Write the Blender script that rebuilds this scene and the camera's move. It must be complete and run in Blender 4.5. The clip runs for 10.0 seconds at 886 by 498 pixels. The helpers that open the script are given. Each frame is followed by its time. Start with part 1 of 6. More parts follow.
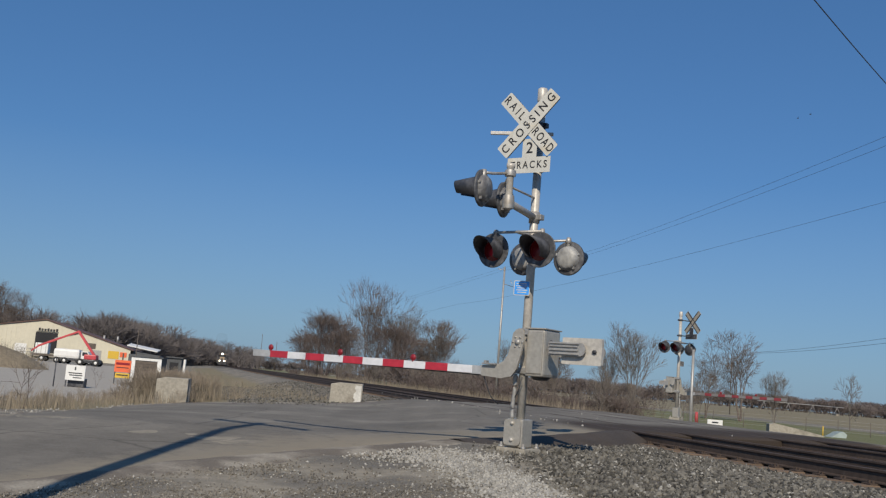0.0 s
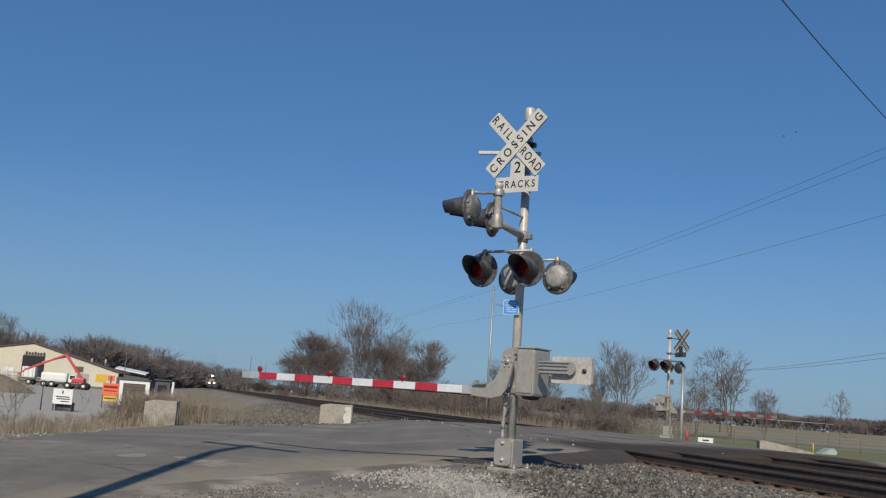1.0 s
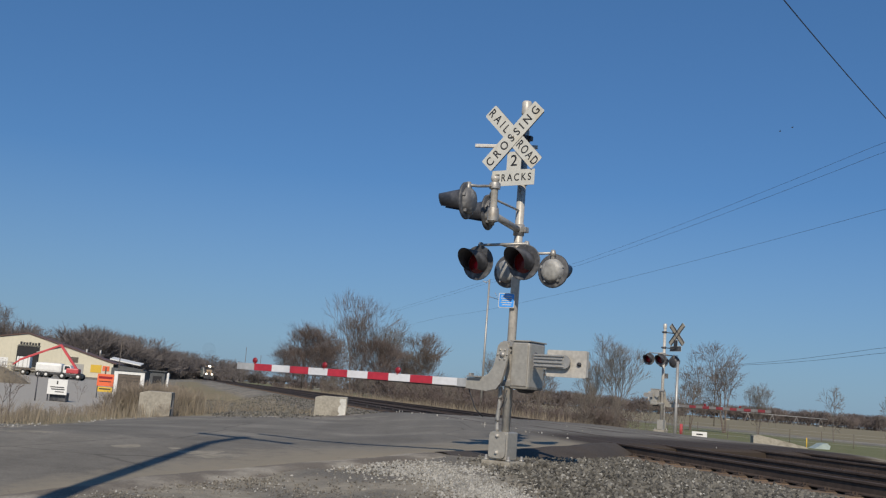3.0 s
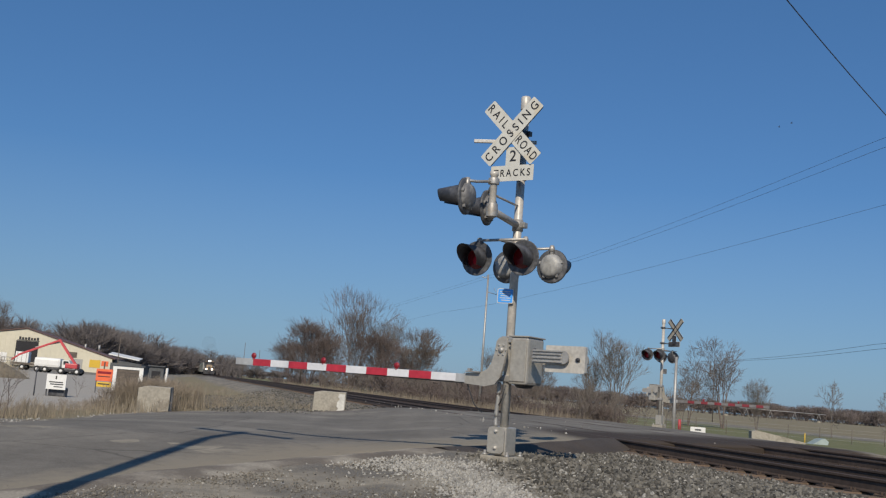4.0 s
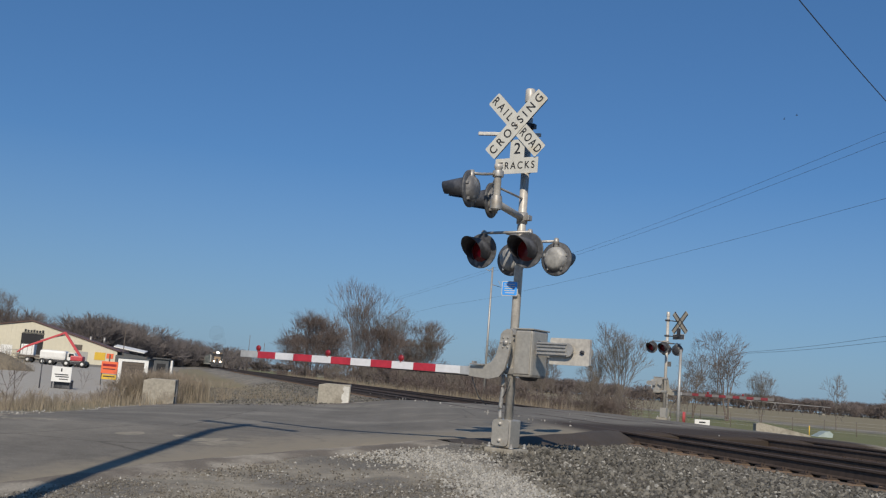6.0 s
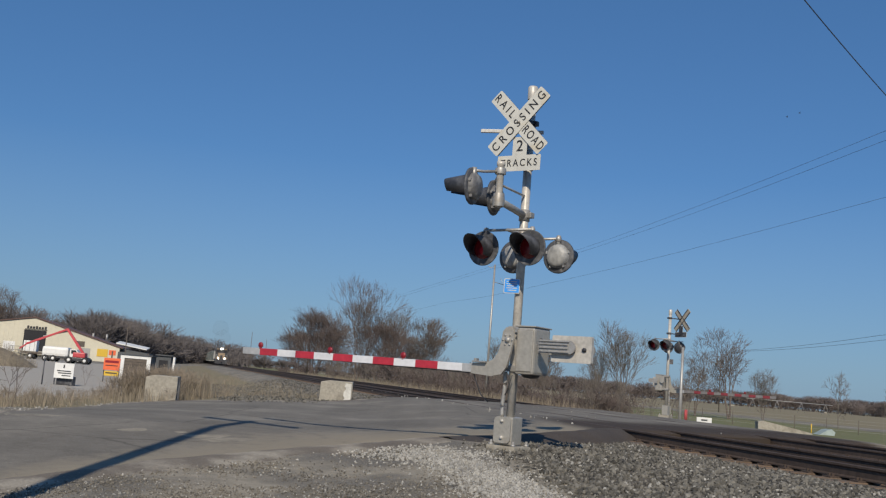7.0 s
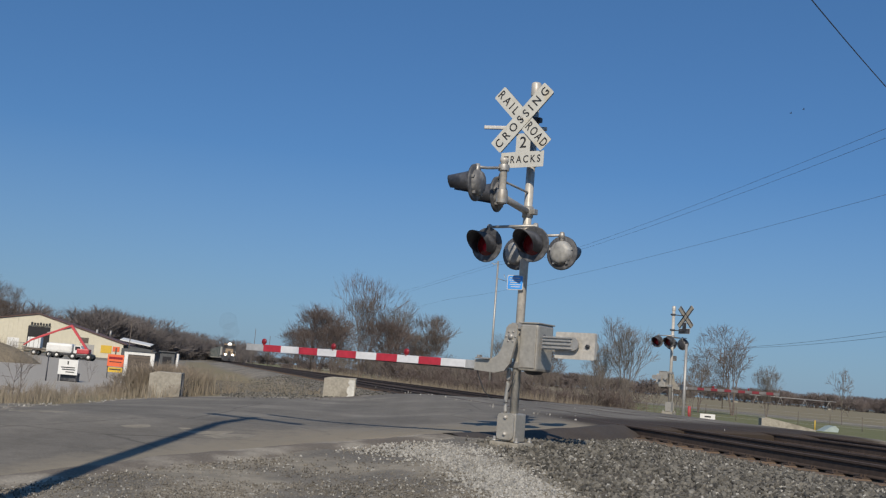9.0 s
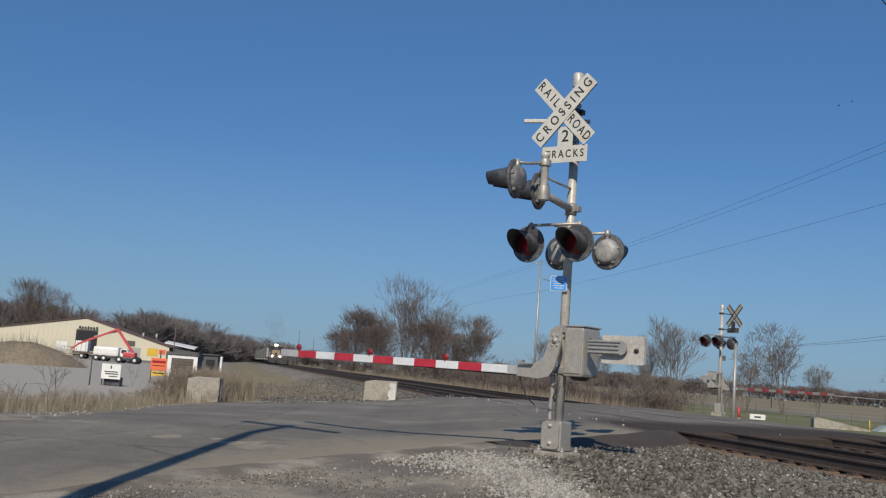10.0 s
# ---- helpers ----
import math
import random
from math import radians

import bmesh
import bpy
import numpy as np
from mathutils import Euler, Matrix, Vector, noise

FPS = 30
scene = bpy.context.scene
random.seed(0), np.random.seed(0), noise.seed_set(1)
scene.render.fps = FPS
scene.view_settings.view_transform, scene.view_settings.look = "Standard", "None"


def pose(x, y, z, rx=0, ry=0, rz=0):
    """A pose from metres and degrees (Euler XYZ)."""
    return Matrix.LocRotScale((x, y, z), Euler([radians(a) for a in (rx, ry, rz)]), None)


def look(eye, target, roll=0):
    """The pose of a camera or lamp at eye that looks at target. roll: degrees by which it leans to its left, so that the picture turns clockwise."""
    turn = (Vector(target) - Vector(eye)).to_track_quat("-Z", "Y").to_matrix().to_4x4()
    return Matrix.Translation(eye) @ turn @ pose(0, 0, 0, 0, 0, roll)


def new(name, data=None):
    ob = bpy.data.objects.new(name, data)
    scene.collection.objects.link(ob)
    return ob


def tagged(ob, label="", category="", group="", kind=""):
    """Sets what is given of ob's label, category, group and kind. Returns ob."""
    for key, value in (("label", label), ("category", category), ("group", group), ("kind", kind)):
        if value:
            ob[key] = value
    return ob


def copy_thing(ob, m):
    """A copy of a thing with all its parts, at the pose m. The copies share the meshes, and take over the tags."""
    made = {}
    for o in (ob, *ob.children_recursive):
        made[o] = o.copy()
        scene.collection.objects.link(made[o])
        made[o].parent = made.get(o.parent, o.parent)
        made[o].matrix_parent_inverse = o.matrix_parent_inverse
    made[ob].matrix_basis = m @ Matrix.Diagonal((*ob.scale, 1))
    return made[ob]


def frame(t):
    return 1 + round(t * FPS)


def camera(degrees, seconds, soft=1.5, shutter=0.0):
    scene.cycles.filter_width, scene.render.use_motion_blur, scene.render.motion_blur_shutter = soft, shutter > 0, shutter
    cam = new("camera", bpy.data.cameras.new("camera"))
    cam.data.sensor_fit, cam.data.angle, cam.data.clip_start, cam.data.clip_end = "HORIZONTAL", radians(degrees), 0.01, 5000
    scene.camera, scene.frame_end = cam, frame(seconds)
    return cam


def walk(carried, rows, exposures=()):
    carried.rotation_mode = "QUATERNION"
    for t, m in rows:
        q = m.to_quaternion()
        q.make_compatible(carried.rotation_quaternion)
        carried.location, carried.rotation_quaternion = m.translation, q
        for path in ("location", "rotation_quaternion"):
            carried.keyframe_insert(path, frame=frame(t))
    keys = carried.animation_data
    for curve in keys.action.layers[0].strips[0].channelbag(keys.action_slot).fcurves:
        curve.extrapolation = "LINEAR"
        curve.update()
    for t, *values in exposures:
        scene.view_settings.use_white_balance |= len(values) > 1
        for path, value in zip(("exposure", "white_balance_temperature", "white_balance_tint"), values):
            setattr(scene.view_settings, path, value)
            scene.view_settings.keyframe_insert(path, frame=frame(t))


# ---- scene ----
cam = camera(48.0, 10.0, soft=1.25)
EYE = (0.0, 0.0, 0.855)
# seconds, then tilt, lean and turn in degrees; the camera stands and sways in the hand
SWAY = (
    (0.0, 97.583, -4.557, -0.201), (0.1, 97.75, -4.46, -0.33), (0.2, 97.96, -4.36, -0.50), (0.3, 98.13, -4.27, -0.63),
    (0.4, 98.27, -4.20, -0.71), (0.5, 98.387, -4.154, -0.764), (0.7, 98.52, -4.08, -0.78), (1.0, 98.768, -4.031, -0.770),
    (1.5, 98.818, -4.050, -0.706), (2.0, 98.704, -4.198, -0.603), (2.2, 98.65, -4.26, -0.59), (2.5, 98.578, -4.330, -0.928),
    (2.7, 98.49, -4.35, -1.02), (3.8, 98.17, -4.40, -1.13), (4.0, 98.115, -4.413, -1.139), (4.5, 97.981, -4.463, -1.015),
    (5.0, 97.884, -4.468, -0.974), (5.5, 97.767, -4.413, -0.921), (7.0, 97.507, -4.545, -0.773), (7.5, 97.422, -4.597, -0.728),
    (8.0, 97.395, -4.563, -0.676), (8.5, 97.316, -4.562, -0.615), (9.0, 97.293, -4.563, -0.583), (9.5, 97.289, -4.627, -0.579),
    (9.6, 97.289, -4.627, -0.579))
ROWS = [(t, pose(*EYE, a, b, c)) for t, a, b, c in SWAY]
END = (97.104, -4.167, 1.924)
for t, k in ((9.7, 0.13), (9.8, 0.35), (9.9, 0.61), (10.0, 1.0)):
    ROWS.append((t, pose(EYE[0] + 0.04 * k, EYE[1] + 0.64 * k, EYE[2] + 0.09 * k,
                         97.289 + (END[0] - 97.289) * k, -4.627 + (END[1] + 4.627) * k, -0.579 + (END[2] + 0.579) * k)))
walk(cam, ROWS)

# ---- daylight ----
SUN_ELEVATION, SUN_HEADING = 36.0, (0.12, 0.9928)
world = bpy.data.worlds.new("sky")
scene.world = world
world.use_nodes = True
sky = world.node_tree.nodes.new("ShaderNodeTexSky")
sky.sky_type, sky.sun_disc = "NISHITA", False
sky.sun_elevation, sky.sun_rotation = radians(SUN_ELEVATION), radians(186.9)
sky.altitude, sky.air_density, sky.dust_density, sky.ozone_density = 200.0, 1.0, 0.5, 3.0
tint = world.node_tree.nodes.new("ShaderNodeMix")  # a deep, clear spring sky
tint.data_type, tint.blend_type = "RGBA", "MULTIPLY"
tint.inputs[0].default_value, tint.inputs[7].default_value = 1.0, (0.55, 0.77, 1.0, 1)
world.node_tree.links.new(sky.outputs[0], tint.inputs[6])
haze = world.node_tree.nodes.new("ShaderNodeMix")  # even blue haze over the whole sky
haze.data_type = "RGBA"
haze.inputs[0].default_value, haze.inputs[7].default_value = 0.31, (0.85, 2.75, 6.2, 1)
world.node_tree.links.new(tint.outputs[2], haze.inputs[6])
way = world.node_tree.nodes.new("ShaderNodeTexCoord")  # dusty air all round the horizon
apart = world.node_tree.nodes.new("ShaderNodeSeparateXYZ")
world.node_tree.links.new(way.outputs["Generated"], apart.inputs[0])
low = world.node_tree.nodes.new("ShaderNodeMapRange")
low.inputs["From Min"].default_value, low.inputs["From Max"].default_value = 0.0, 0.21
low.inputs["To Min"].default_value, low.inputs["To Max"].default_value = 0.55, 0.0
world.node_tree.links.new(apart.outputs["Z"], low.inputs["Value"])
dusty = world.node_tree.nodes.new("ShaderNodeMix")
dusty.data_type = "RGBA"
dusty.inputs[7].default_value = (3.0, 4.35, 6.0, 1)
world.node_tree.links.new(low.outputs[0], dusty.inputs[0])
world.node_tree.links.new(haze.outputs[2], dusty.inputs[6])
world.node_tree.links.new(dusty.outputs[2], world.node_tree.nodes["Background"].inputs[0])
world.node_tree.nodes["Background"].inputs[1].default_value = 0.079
sun = new("sun", bpy.data.lights.new("sun", "SUN"))
sun.data.energy, sun.data.angle, sun.data.color = 3.9, radians(0.5), (1.0, 0.89, 0.73)
ce = math.cos(radians(SUN_ELEVATION))
sun.matrix_world = look((0, 0, 30), (SUN_HEADING[0] * ce, SUN_HEADING[1] * ce, 30 - math.sin(radians(SUN_ELEVATION))))


# ---- materials ----
def material(name, colour, rough=0.7, metal=0.0, vary=0.25, grain=30.0, patch=2.0, bump=0.15, island=0.0, object_vary=0.0, second=None, second_at=0.55, coords="Object", alpha_spec=0.5):
    """A surface with fine grain and larger patches; second: a stain colour that breaks through in patches."""
    m = bpy.data.materials.new(name)
    m.use_nodes = True
    nt = m.node_tree
    n, l = nt.nodes, nt.links
    bsdf = n["Principled BSDF"]
    bsdf.inputs["Roughness"].default_value, bsdf.inputs["Metallic"].default_value = rough, metal
    bsdf.inputs["Specular IOR Level"].default_value = alpha_spec
    tc = n.new("ShaderNodeTexCoord")
    fine, wide = n.new("ShaderNodeTexNoise"), n.new("ShaderNodeTexNoise")
    fine.inputs["Scale"].default_value, fine.inputs["Detail"].default_value = grain, 5.0
    wide.inputs["Scale"].default_value, wide.inputs["Detail"].default_value = patch, 4.0
    for t in (fine, wide):
        l.new(tc.outputs[coords], t.inputs["Vector"])
    add = n.new("ShaderNodeMath")
    add.operation = "ADD"
    l.new(fine.outputs["Fac"], add.inputs[0]), l.new(wide.outputs["Fac"], add.inputs[1])
    value = add.outputs[0]
    if island:
        geo = n.new("ShaderNodeNewGeometry")
        k = n.new("ShaderNodeMath")
        k.operation = "MULTIPLY_ADD"
        l.new(geo.outputs["Random Per Island"], k.inputs[0]), l.new(value, k.inputs[2])
        k.inputs[1].default_value = island
        value = k.outputs[0]
    if object_vary:
        info = n.new("ShaderNodeObjectInfo")
        k = n.new("ShaderNodeMath")
        k.operation = "MULTIPLY_ADD"
        l.new(info.outputs["Random"], k.inputs[0]), l.new(value, k.inputs[2])
        k.inputs[1].default_value = object_vary
        value = k.outputs[0]
    top = 1.4 + island + object_vary
    ramp = n.new("ShaderNodeMapRange")
    ramp.inputs["From Min"].default_value, ramp.inputs["From Max"].default_value = 0.6, top
    ramp.inputs["To Min"].default_value, ramp.inputs["To Max"].default_value = 1.0 - vary, 1.0 + vary
    l.new(value, ramp.inputs["Value"])
    base = n.new("ShaderNodeMix")
    base.data_type = "RGBA"
    base.inputs[6].default_value = (*colour, 1)
    base.inputs[7].default_value = (*(second or colour), 1)
    base.inputs[0].default_value = 0.0
    if second:
        st = n.new("ShaderNodeMapRange")
        st.inputs["From Min"].default_value, st.inputs["From Max"].default_value = second_at - 0.06, second_at + 0.09
        l.new(wide.outputs["Fac"], st.inputs["Value"]), l.new(st.outputs[0], base.inputs[0])
    mul = n.new("ShaderNodeVectorMath")
    mul.operation = "SCALE"
    l.new(base.outputs[2], mul.inputs[0]), l.new(ramp.outputs[0], mul.inputs["Scale"])
    l.new(mul.outputs[0], bsdf.inputs["Base Color"])
    if bump:
        b = n.new("ShaderNodeBump")
        b.inputs["Strength"].default_value, b.inputs["Distance"].default_value = bump, 0.02
        l.new(fine.outputs["Fac"], b.inputs["Height"]), l.new(b.outputs[0], bsdf.inputs["Normal"])
    return m


def glow(name, colour, strength, base=(0.3, 0.02, 0.02)):
    m = bpy.data.materials.new(name)
    m.use_nodes = True
    b = m.node_tree.nodes["Principled BSDF"]
    b.inputs["Base Color"].default_value = (*base, 1)
    b.inputs["Roughness"].default_value = 0.25
    b.inputs["Emission Color"].default_value, b.inputs["Emission Strength"].default_value = (*colour, 1), strength
    return m


ALUMINIUM = material("weathered_aluminium", (0.50, 0.475, 0.43), 0.42, 0.12, 0.3, 18, 3, 0.05)
GALVANISED = material("galvanised_steel", (0.40, 0.39, 0.37), 0.5, 0.5, 0.3, 25, 4, 0.05, second=(0.30, 0.26, 0.21), second_at=0.62)
DARK_STEEL = material("dark_painted_steel", (0.045, 0.046, 0.052), 0.45, 0.1, 0.4, 25, 4, 0.05, second=(0.11, 0.11, 0.115), second_at=0.58)
TARGET = material("faded_black_target", (0.075, 0.078, 0.086), 0.6, 0.0, 0.45, 22, 5, 0.08, second=(0.15, 0.15, 0.155), second_at=0.6)
LAMP_GREY = material("dull_grey_lamp_casting", (0.15, 0.15, 0.155), 0.6, 0.2, 0.4, 20, 6, 0.1, second=(0.28, 0.28, 0.27), second_at=0.58)
LAMP_BACK = material("grey_lamp_housing", (0.36, 0.36, 0.35), 0.6, 0.2, 0.35, 20, 6, 0.1, second=(0.18, 0.18, 0.18), second_at=0.6)
CASE_GREY = material("grey_enamelled_case", (0.40, 0.38, 0.34), 0.38, 0.3, 0.22, 22, 3, 0.05, second=(0.27, 0.24, 0.20), second_at=0.63)
SIGN_WHITE = material("sign_white", (0.55, 0.545, 0.50), 0.5, 0, 0.14, 9, 3, 0.02, second=(0.50, 0.46, 0.37), second_at=0.62)
SIGN_BLACK = material("sign_black", (0.02, 0.02, 0.022), 0.5, 0, 0.2, 20, 3, 0.0)
SIGN_BLUE = material("sign_blue", (0.05, 0.30, 0.80), 0.4, 0, 0.15, 12, 3, 0.0)
ARM_RED = material("reflective_red", (0.42, 0.03, 0.05), 0.4, 0, 0.2, 14, 5, 0.02)
ARM_WHITE = material("reflective_white", (0.66, 0.67, 0.70), 0.4, 0, 0.12, 14, 5, 0.02)
ARM_BACK = material("dull_arm_back", (0.17, 0.165, 0.165), 0.8, 0, 0.3, 14, 5, 0.02)
ARM_BACK_RED = material("dull_red_arm_back", (0.20, 0.03, 0.04), 0.8, 0, 0.3, 14, 5, 0.02)
ARM_GREY = material("bare_arm_grey", (0.42, 0.43, 0.44), 0.5, 0.2, 0.2, 14, 5, 0.02)
RED_LENS = glow("red_lens", (1.0, 0.03, 0.05), 0.008, (0.07, 0.006, 0.010))
RED_LENS_ON = glow("red_lens_lit", (1.0, 0.02, 0.06), 0.035, (0.10, 0.006, 0.012))
RED_PLASTIC = material("red_plastic", (0.24, 0.012, 0.02), 0.35, 0, 0.2, 14, 5, 0.0)
CONCRETE = material("old_concrete", (0.34, 0.315, 0.265), 0.9, 0, 0.3, 16, 2.2, 0.3, second=(0.22, 0.20, 0.165), second_at=0.56)
PAINTED_PATCH = material("pale_paint_patch", (0.55, 0.54, 0.50), 0.85, 0, 0.2, 16, 3, 0.2)
RAIL_SIDE = material("rusty_rail", (0.085, 0.062, 0.050), 0.75, 0.3, 0.35, 12, 2, 0.2)
TIE_WOOD = material("weathered_tie", (0.155, 0.108, 0.074), 0.9, 0, 0.4, 24, 3, 0.4, object_vary=0.5)
def asphalt_material():
    """Worn asphalt: aggregate, mottling, dusty stretches, tar lines and darker wheel tracks."""
    m = material("worn_asphalt", (0.180, 0.166, 0.143), 0.95, 0, 0.30, 55, 0.45, 0.35, second=(0.208, 0.192, 0.164), second_at=0.57, alpha_spec=0.2)
    n, l = m.node_tree.nodes, m.node_tree.links
    bsdf = n["Principled BSDF"]
    colour = bsdf.inputs["Base Color"].links[0].from_socket
    tc = n.new("ShaderNodeTexCoord")
    mottle = n.new("ShaderNodeTexNoise")
    mottle.inputs["Scale"].default_value, mottle.inputs["Detail"].default_value, mottle.inputs["Roughness"].default_value = 5.0, 8.0, 0.75
    l.new(tc.outputs["Object"], mottle.inputs["Vector"])
    streak = n.new("ShaderNodeMapping")  # drawn out along the way the wheels go
    streak.inputs["Rotation"].default_value, streak.inputs["Scale"].default_value = (0, 0, radians(14)), (1.6, 0.10, 1)
    tracks = n.new("ShaderNodeTexNoise")
    tracks.inputs["Scale"].default_value, tracks.inputs["Detail"].default_value = 1.0, 3.0
    l.new(tc.outputs["Object"], streak.inputs["Vector"]), l.new(streak.outputs[0], tracks.inputs["Vector"])
    crack = n.new("ShaderNodeTexVoronoi")
    crack.feature = "DISTANCE_TO_EDGE"
    crack.inputs["Scale"].default_value = 0.33
    warp = n.new("ShaderNodeMix")
    warp.data_type = "RGBA"
    warp.inputs[0].default_value = 0.12
    l.new(tc.outputs["Object"], warp.inputs[6]), l.new(mottle.outputs["Color"], warp.inputs[7])
    l.new(warp.outputs[2], crack.inputs["Vector"])
    line = n.new("ShaderNodeMapRange")
    line.inputs["From Min"].default_value, line.inputs["From Max"].default_value = 0.0, 0.008
    line.inputs["To Min"].default_value, line.inputs["To Max"].default_value = 0.62, 1.0
    l.new(crack.outputs["Distance"], line.inputs["Value"])
    fac = line.outputs[0]
    for tex_, lo, hi in ((mottle.outputs["Fac"], 0.84, 1.16), (tracks.outputs["Fac"], 0.92, 1.08)):
        r = n.new("ShaderNodeMapRange")
        r.inputs["From Min"].default_value, r.inputs["From Max"].default_value = 0.3, 0.7
        r.inputs["To Min"].default_value, r.inputs["To Max"].default_value = lo, hi
        l.new(tex_, r.inputs["Value"])
        k = n.new("ShaderNodeMath")
        k.operation = "MULTIPLY"
        l.new(fac, k.inputs[0]), l.new(r.outputs[0], k.inputs[1])
        fac = k.outputs[0]
    out = n.new("ShaderNodeVectorMath")
    out.operation = "SCALE"
    l.new(colour, out.inputs[0]), l.new(fac, out.inputs["Scale"])
    dust = n.new("ShaderNodeAttribute")  # grit carried in over the pavement's edges
    dust.attribute_name = "dust"
    first = n.new("ShaderNodeSeparateColor")
    l.new(dust.outputs["Color"], first.inputs[0])
    k = n.new("ShaderNodeMath")
    k.operation = "ADD"
    l.new(first.outputs[0], k.inputs[0]), l.new(mottle.outputs["Fac"], k.inputs[1])
    r = n.new("ShaderNodeMapRange")
    r.inputs["From Min"].default_value, r.inputs["From Max"].default_value = 0.80, 1.35
    l.new(k.outputs[0], r.inputs["Value"])
    grit = n.new("ShaderNodeMix")
    grit.data_type = "RGBA"
    grit.inputs[7].default_value = (0.255, 0.225, 0.175, 1)
    l.new(r.outputs[0], grit.inputs[0]), l.new(out.outputs[0], grit.inputs[6]), l.new(grit.outputs[2], bsdf.inputs["Base Color"])
    parts = n.new("ShaderNodeSeparateColor")  # brown grime that the trains drop along the rails
    l.new(dust.outputs["Color"], parts.inputs[0])
    k = n.new("ShaderNodeMath")
    k.operation = "MULTIPLY_ADD"
    l.new(mottle.outputs["Fac"], k.inputs[0]), l.new(parts.outputs[1], k.inputs[2])
    k.inputs[1].default_value = 0.7
    r = n.new("ShaderNodeMapRange")
    r.inputs["From Min"].default_value, r.inputs["From Max"].default_value = 0.62, 1.1
    l.new(k.outputs[0], r.inputs["Value"])
    grime = n.new("ShaderNodeMix")
    grime.data_type = "RGBA"
    grime.inputs[7].default_value = (0.060, 0.047, 0.038, 1)
    l.new(r.outputs[0], grime.inputs[0]), l.new(grit.outputs[2], grime.inputs[6]), l.new(grime.outputs[2], bsdf.inputs["Base Color"])
    return m


ASPHALT = asphalt_material()
BALLAST = material("ballast_stone", (0.112, 0.105, 0.090), 0.85, 0, 0.95, 30, 1.0, 0.2, island=2.2)
GRIT = material("mixed_grit", (0.155, 0.140, 0.116), 0.9, 0, 0.55, 30, 1.0, 0.2, island=1.4)
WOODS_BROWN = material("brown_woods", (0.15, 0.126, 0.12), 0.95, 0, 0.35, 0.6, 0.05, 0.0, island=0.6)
LIMESTONE = material("crushed_limestone", (0.315, 0.303, 0.275), 0.9, 0, 0.5, 30, 1.0, 0.2, island=1.2)
BARK = material("grey_brown_bark", (0.135, 0.108, 0.092), 0.9, 0, 0.35, 6, 0.6, 0.0, island=0.4)
BARK_GREY = material("pale_grey_bark", (0.15, 0.13, 0.112), 0.9, 0, 0.3, 6, 0.6, 0.0, island=0.4)
TWIG_RED = material("reddish_twigs", (0.128, 0.101, 0.091), 0.9, 0, 0.35, 6, 0.6, 0.0, island=0.4)
WEED = material("dry_weed_stalks", (0.26, 0.215, 0.165), 0.9, 0, 0.4, 6, 0.6, 0.0, island=0.6)
DRY_GRASS = material("dead_grass", (0.24, 0.203, 0.15), 0.9, 0, 0.4, 3, 0.4, 0.0, island=0.8)
WOODS = material("bare_woods", (0.152, 0.136, 0.133), 0.95, 0, 0.35, 0.6, 0.05, 0.0, island=0.6)
CREAM = material("cream_sheet_metal", (0.60, 0.56, 0.44), 0.6, 0, 0.08, 2, 0.3, 0.0)
ROOF_RED = material("brown_red_roof", (0.13, 0.075, 0.062), 0.7, 0, 0.2, 2, 0.3, 0.0)
# near-black colour painted for the shade inside openings and behind panes
INTERIOR_SHADE = material("interior_shade", (0.025, 0.025, 0.028), 0.9, 0, 0.3, 3, 0.5, 0.0)
WHITE_PAINT = material("white_paint", (0.72, 0.72, 0.70), 0.5, 0, 0.12, 6, 1, 0.02)
BOOM_RED = material("red_machine_paint", (0.50, 0.06, 0.07), 0.45, 0, 0.2, 6, 1, 0.02)
RUBBER = material("black_rubber", (0.03, 0.03, 0.03), 0.85, 0, 0.3, 12, 2, 0.1)
ORANGE = material("orange_sign_face", (0.75, 0.14, 0.05), 0.5, 0, 0.1, 8, 1, 0.0)
YELLOW = material("yellow_sign_face", (0.65, 0.42, 0.04), 0.5, 0, 0.1, 8, 1, 0.0)
BOARD_BROWN = material("weathered_boards", (0.118, 0.097, 0.08), 0.85, 0, 0.35, 9, 1.5, 0.2)
SLATE_GREY = material("dark_grey_siding", (0.09, 0.095, 0.10), 0.8, 0, 0.3, 5, 1, 0.1)
WIRE = material("black_cable", (0.04, 0.045, 0.055), 0.6, 0, 0.2, 5, 1, 0.0)


# ---- mesh helpers ----
def box(bm, x0, x1, y0, y1, z0, z1, bevel=0.0, m=None):
    r = bmesh.ops.create_cube(bm, size=1.0)
    vs = r["verts"]
    for v in vs:
        v.co = Vector(((x0 + x1) / 2 + v.co.x * (x1 - x0), (y0 + y1) / 2 + v.co.y * (y1 - y0), (z0 + z1) / 2 + v.co.z * (z1 - z0)))
    if bevel:
        es = list({e for v in vs for e in v.link_edges})
        out = bmesh.ops.bevel(bm, geom=es, offset=bevel, segments=2, affect="EDGES", profile=0.6)
        vs = list({v for f in out["faces"] for v in f.verts} | {v for v in vs if v.is_valid})
    if m is not None:
        bmesh.ops.transform(bm, matrix=m, verts=vs)
    return vs


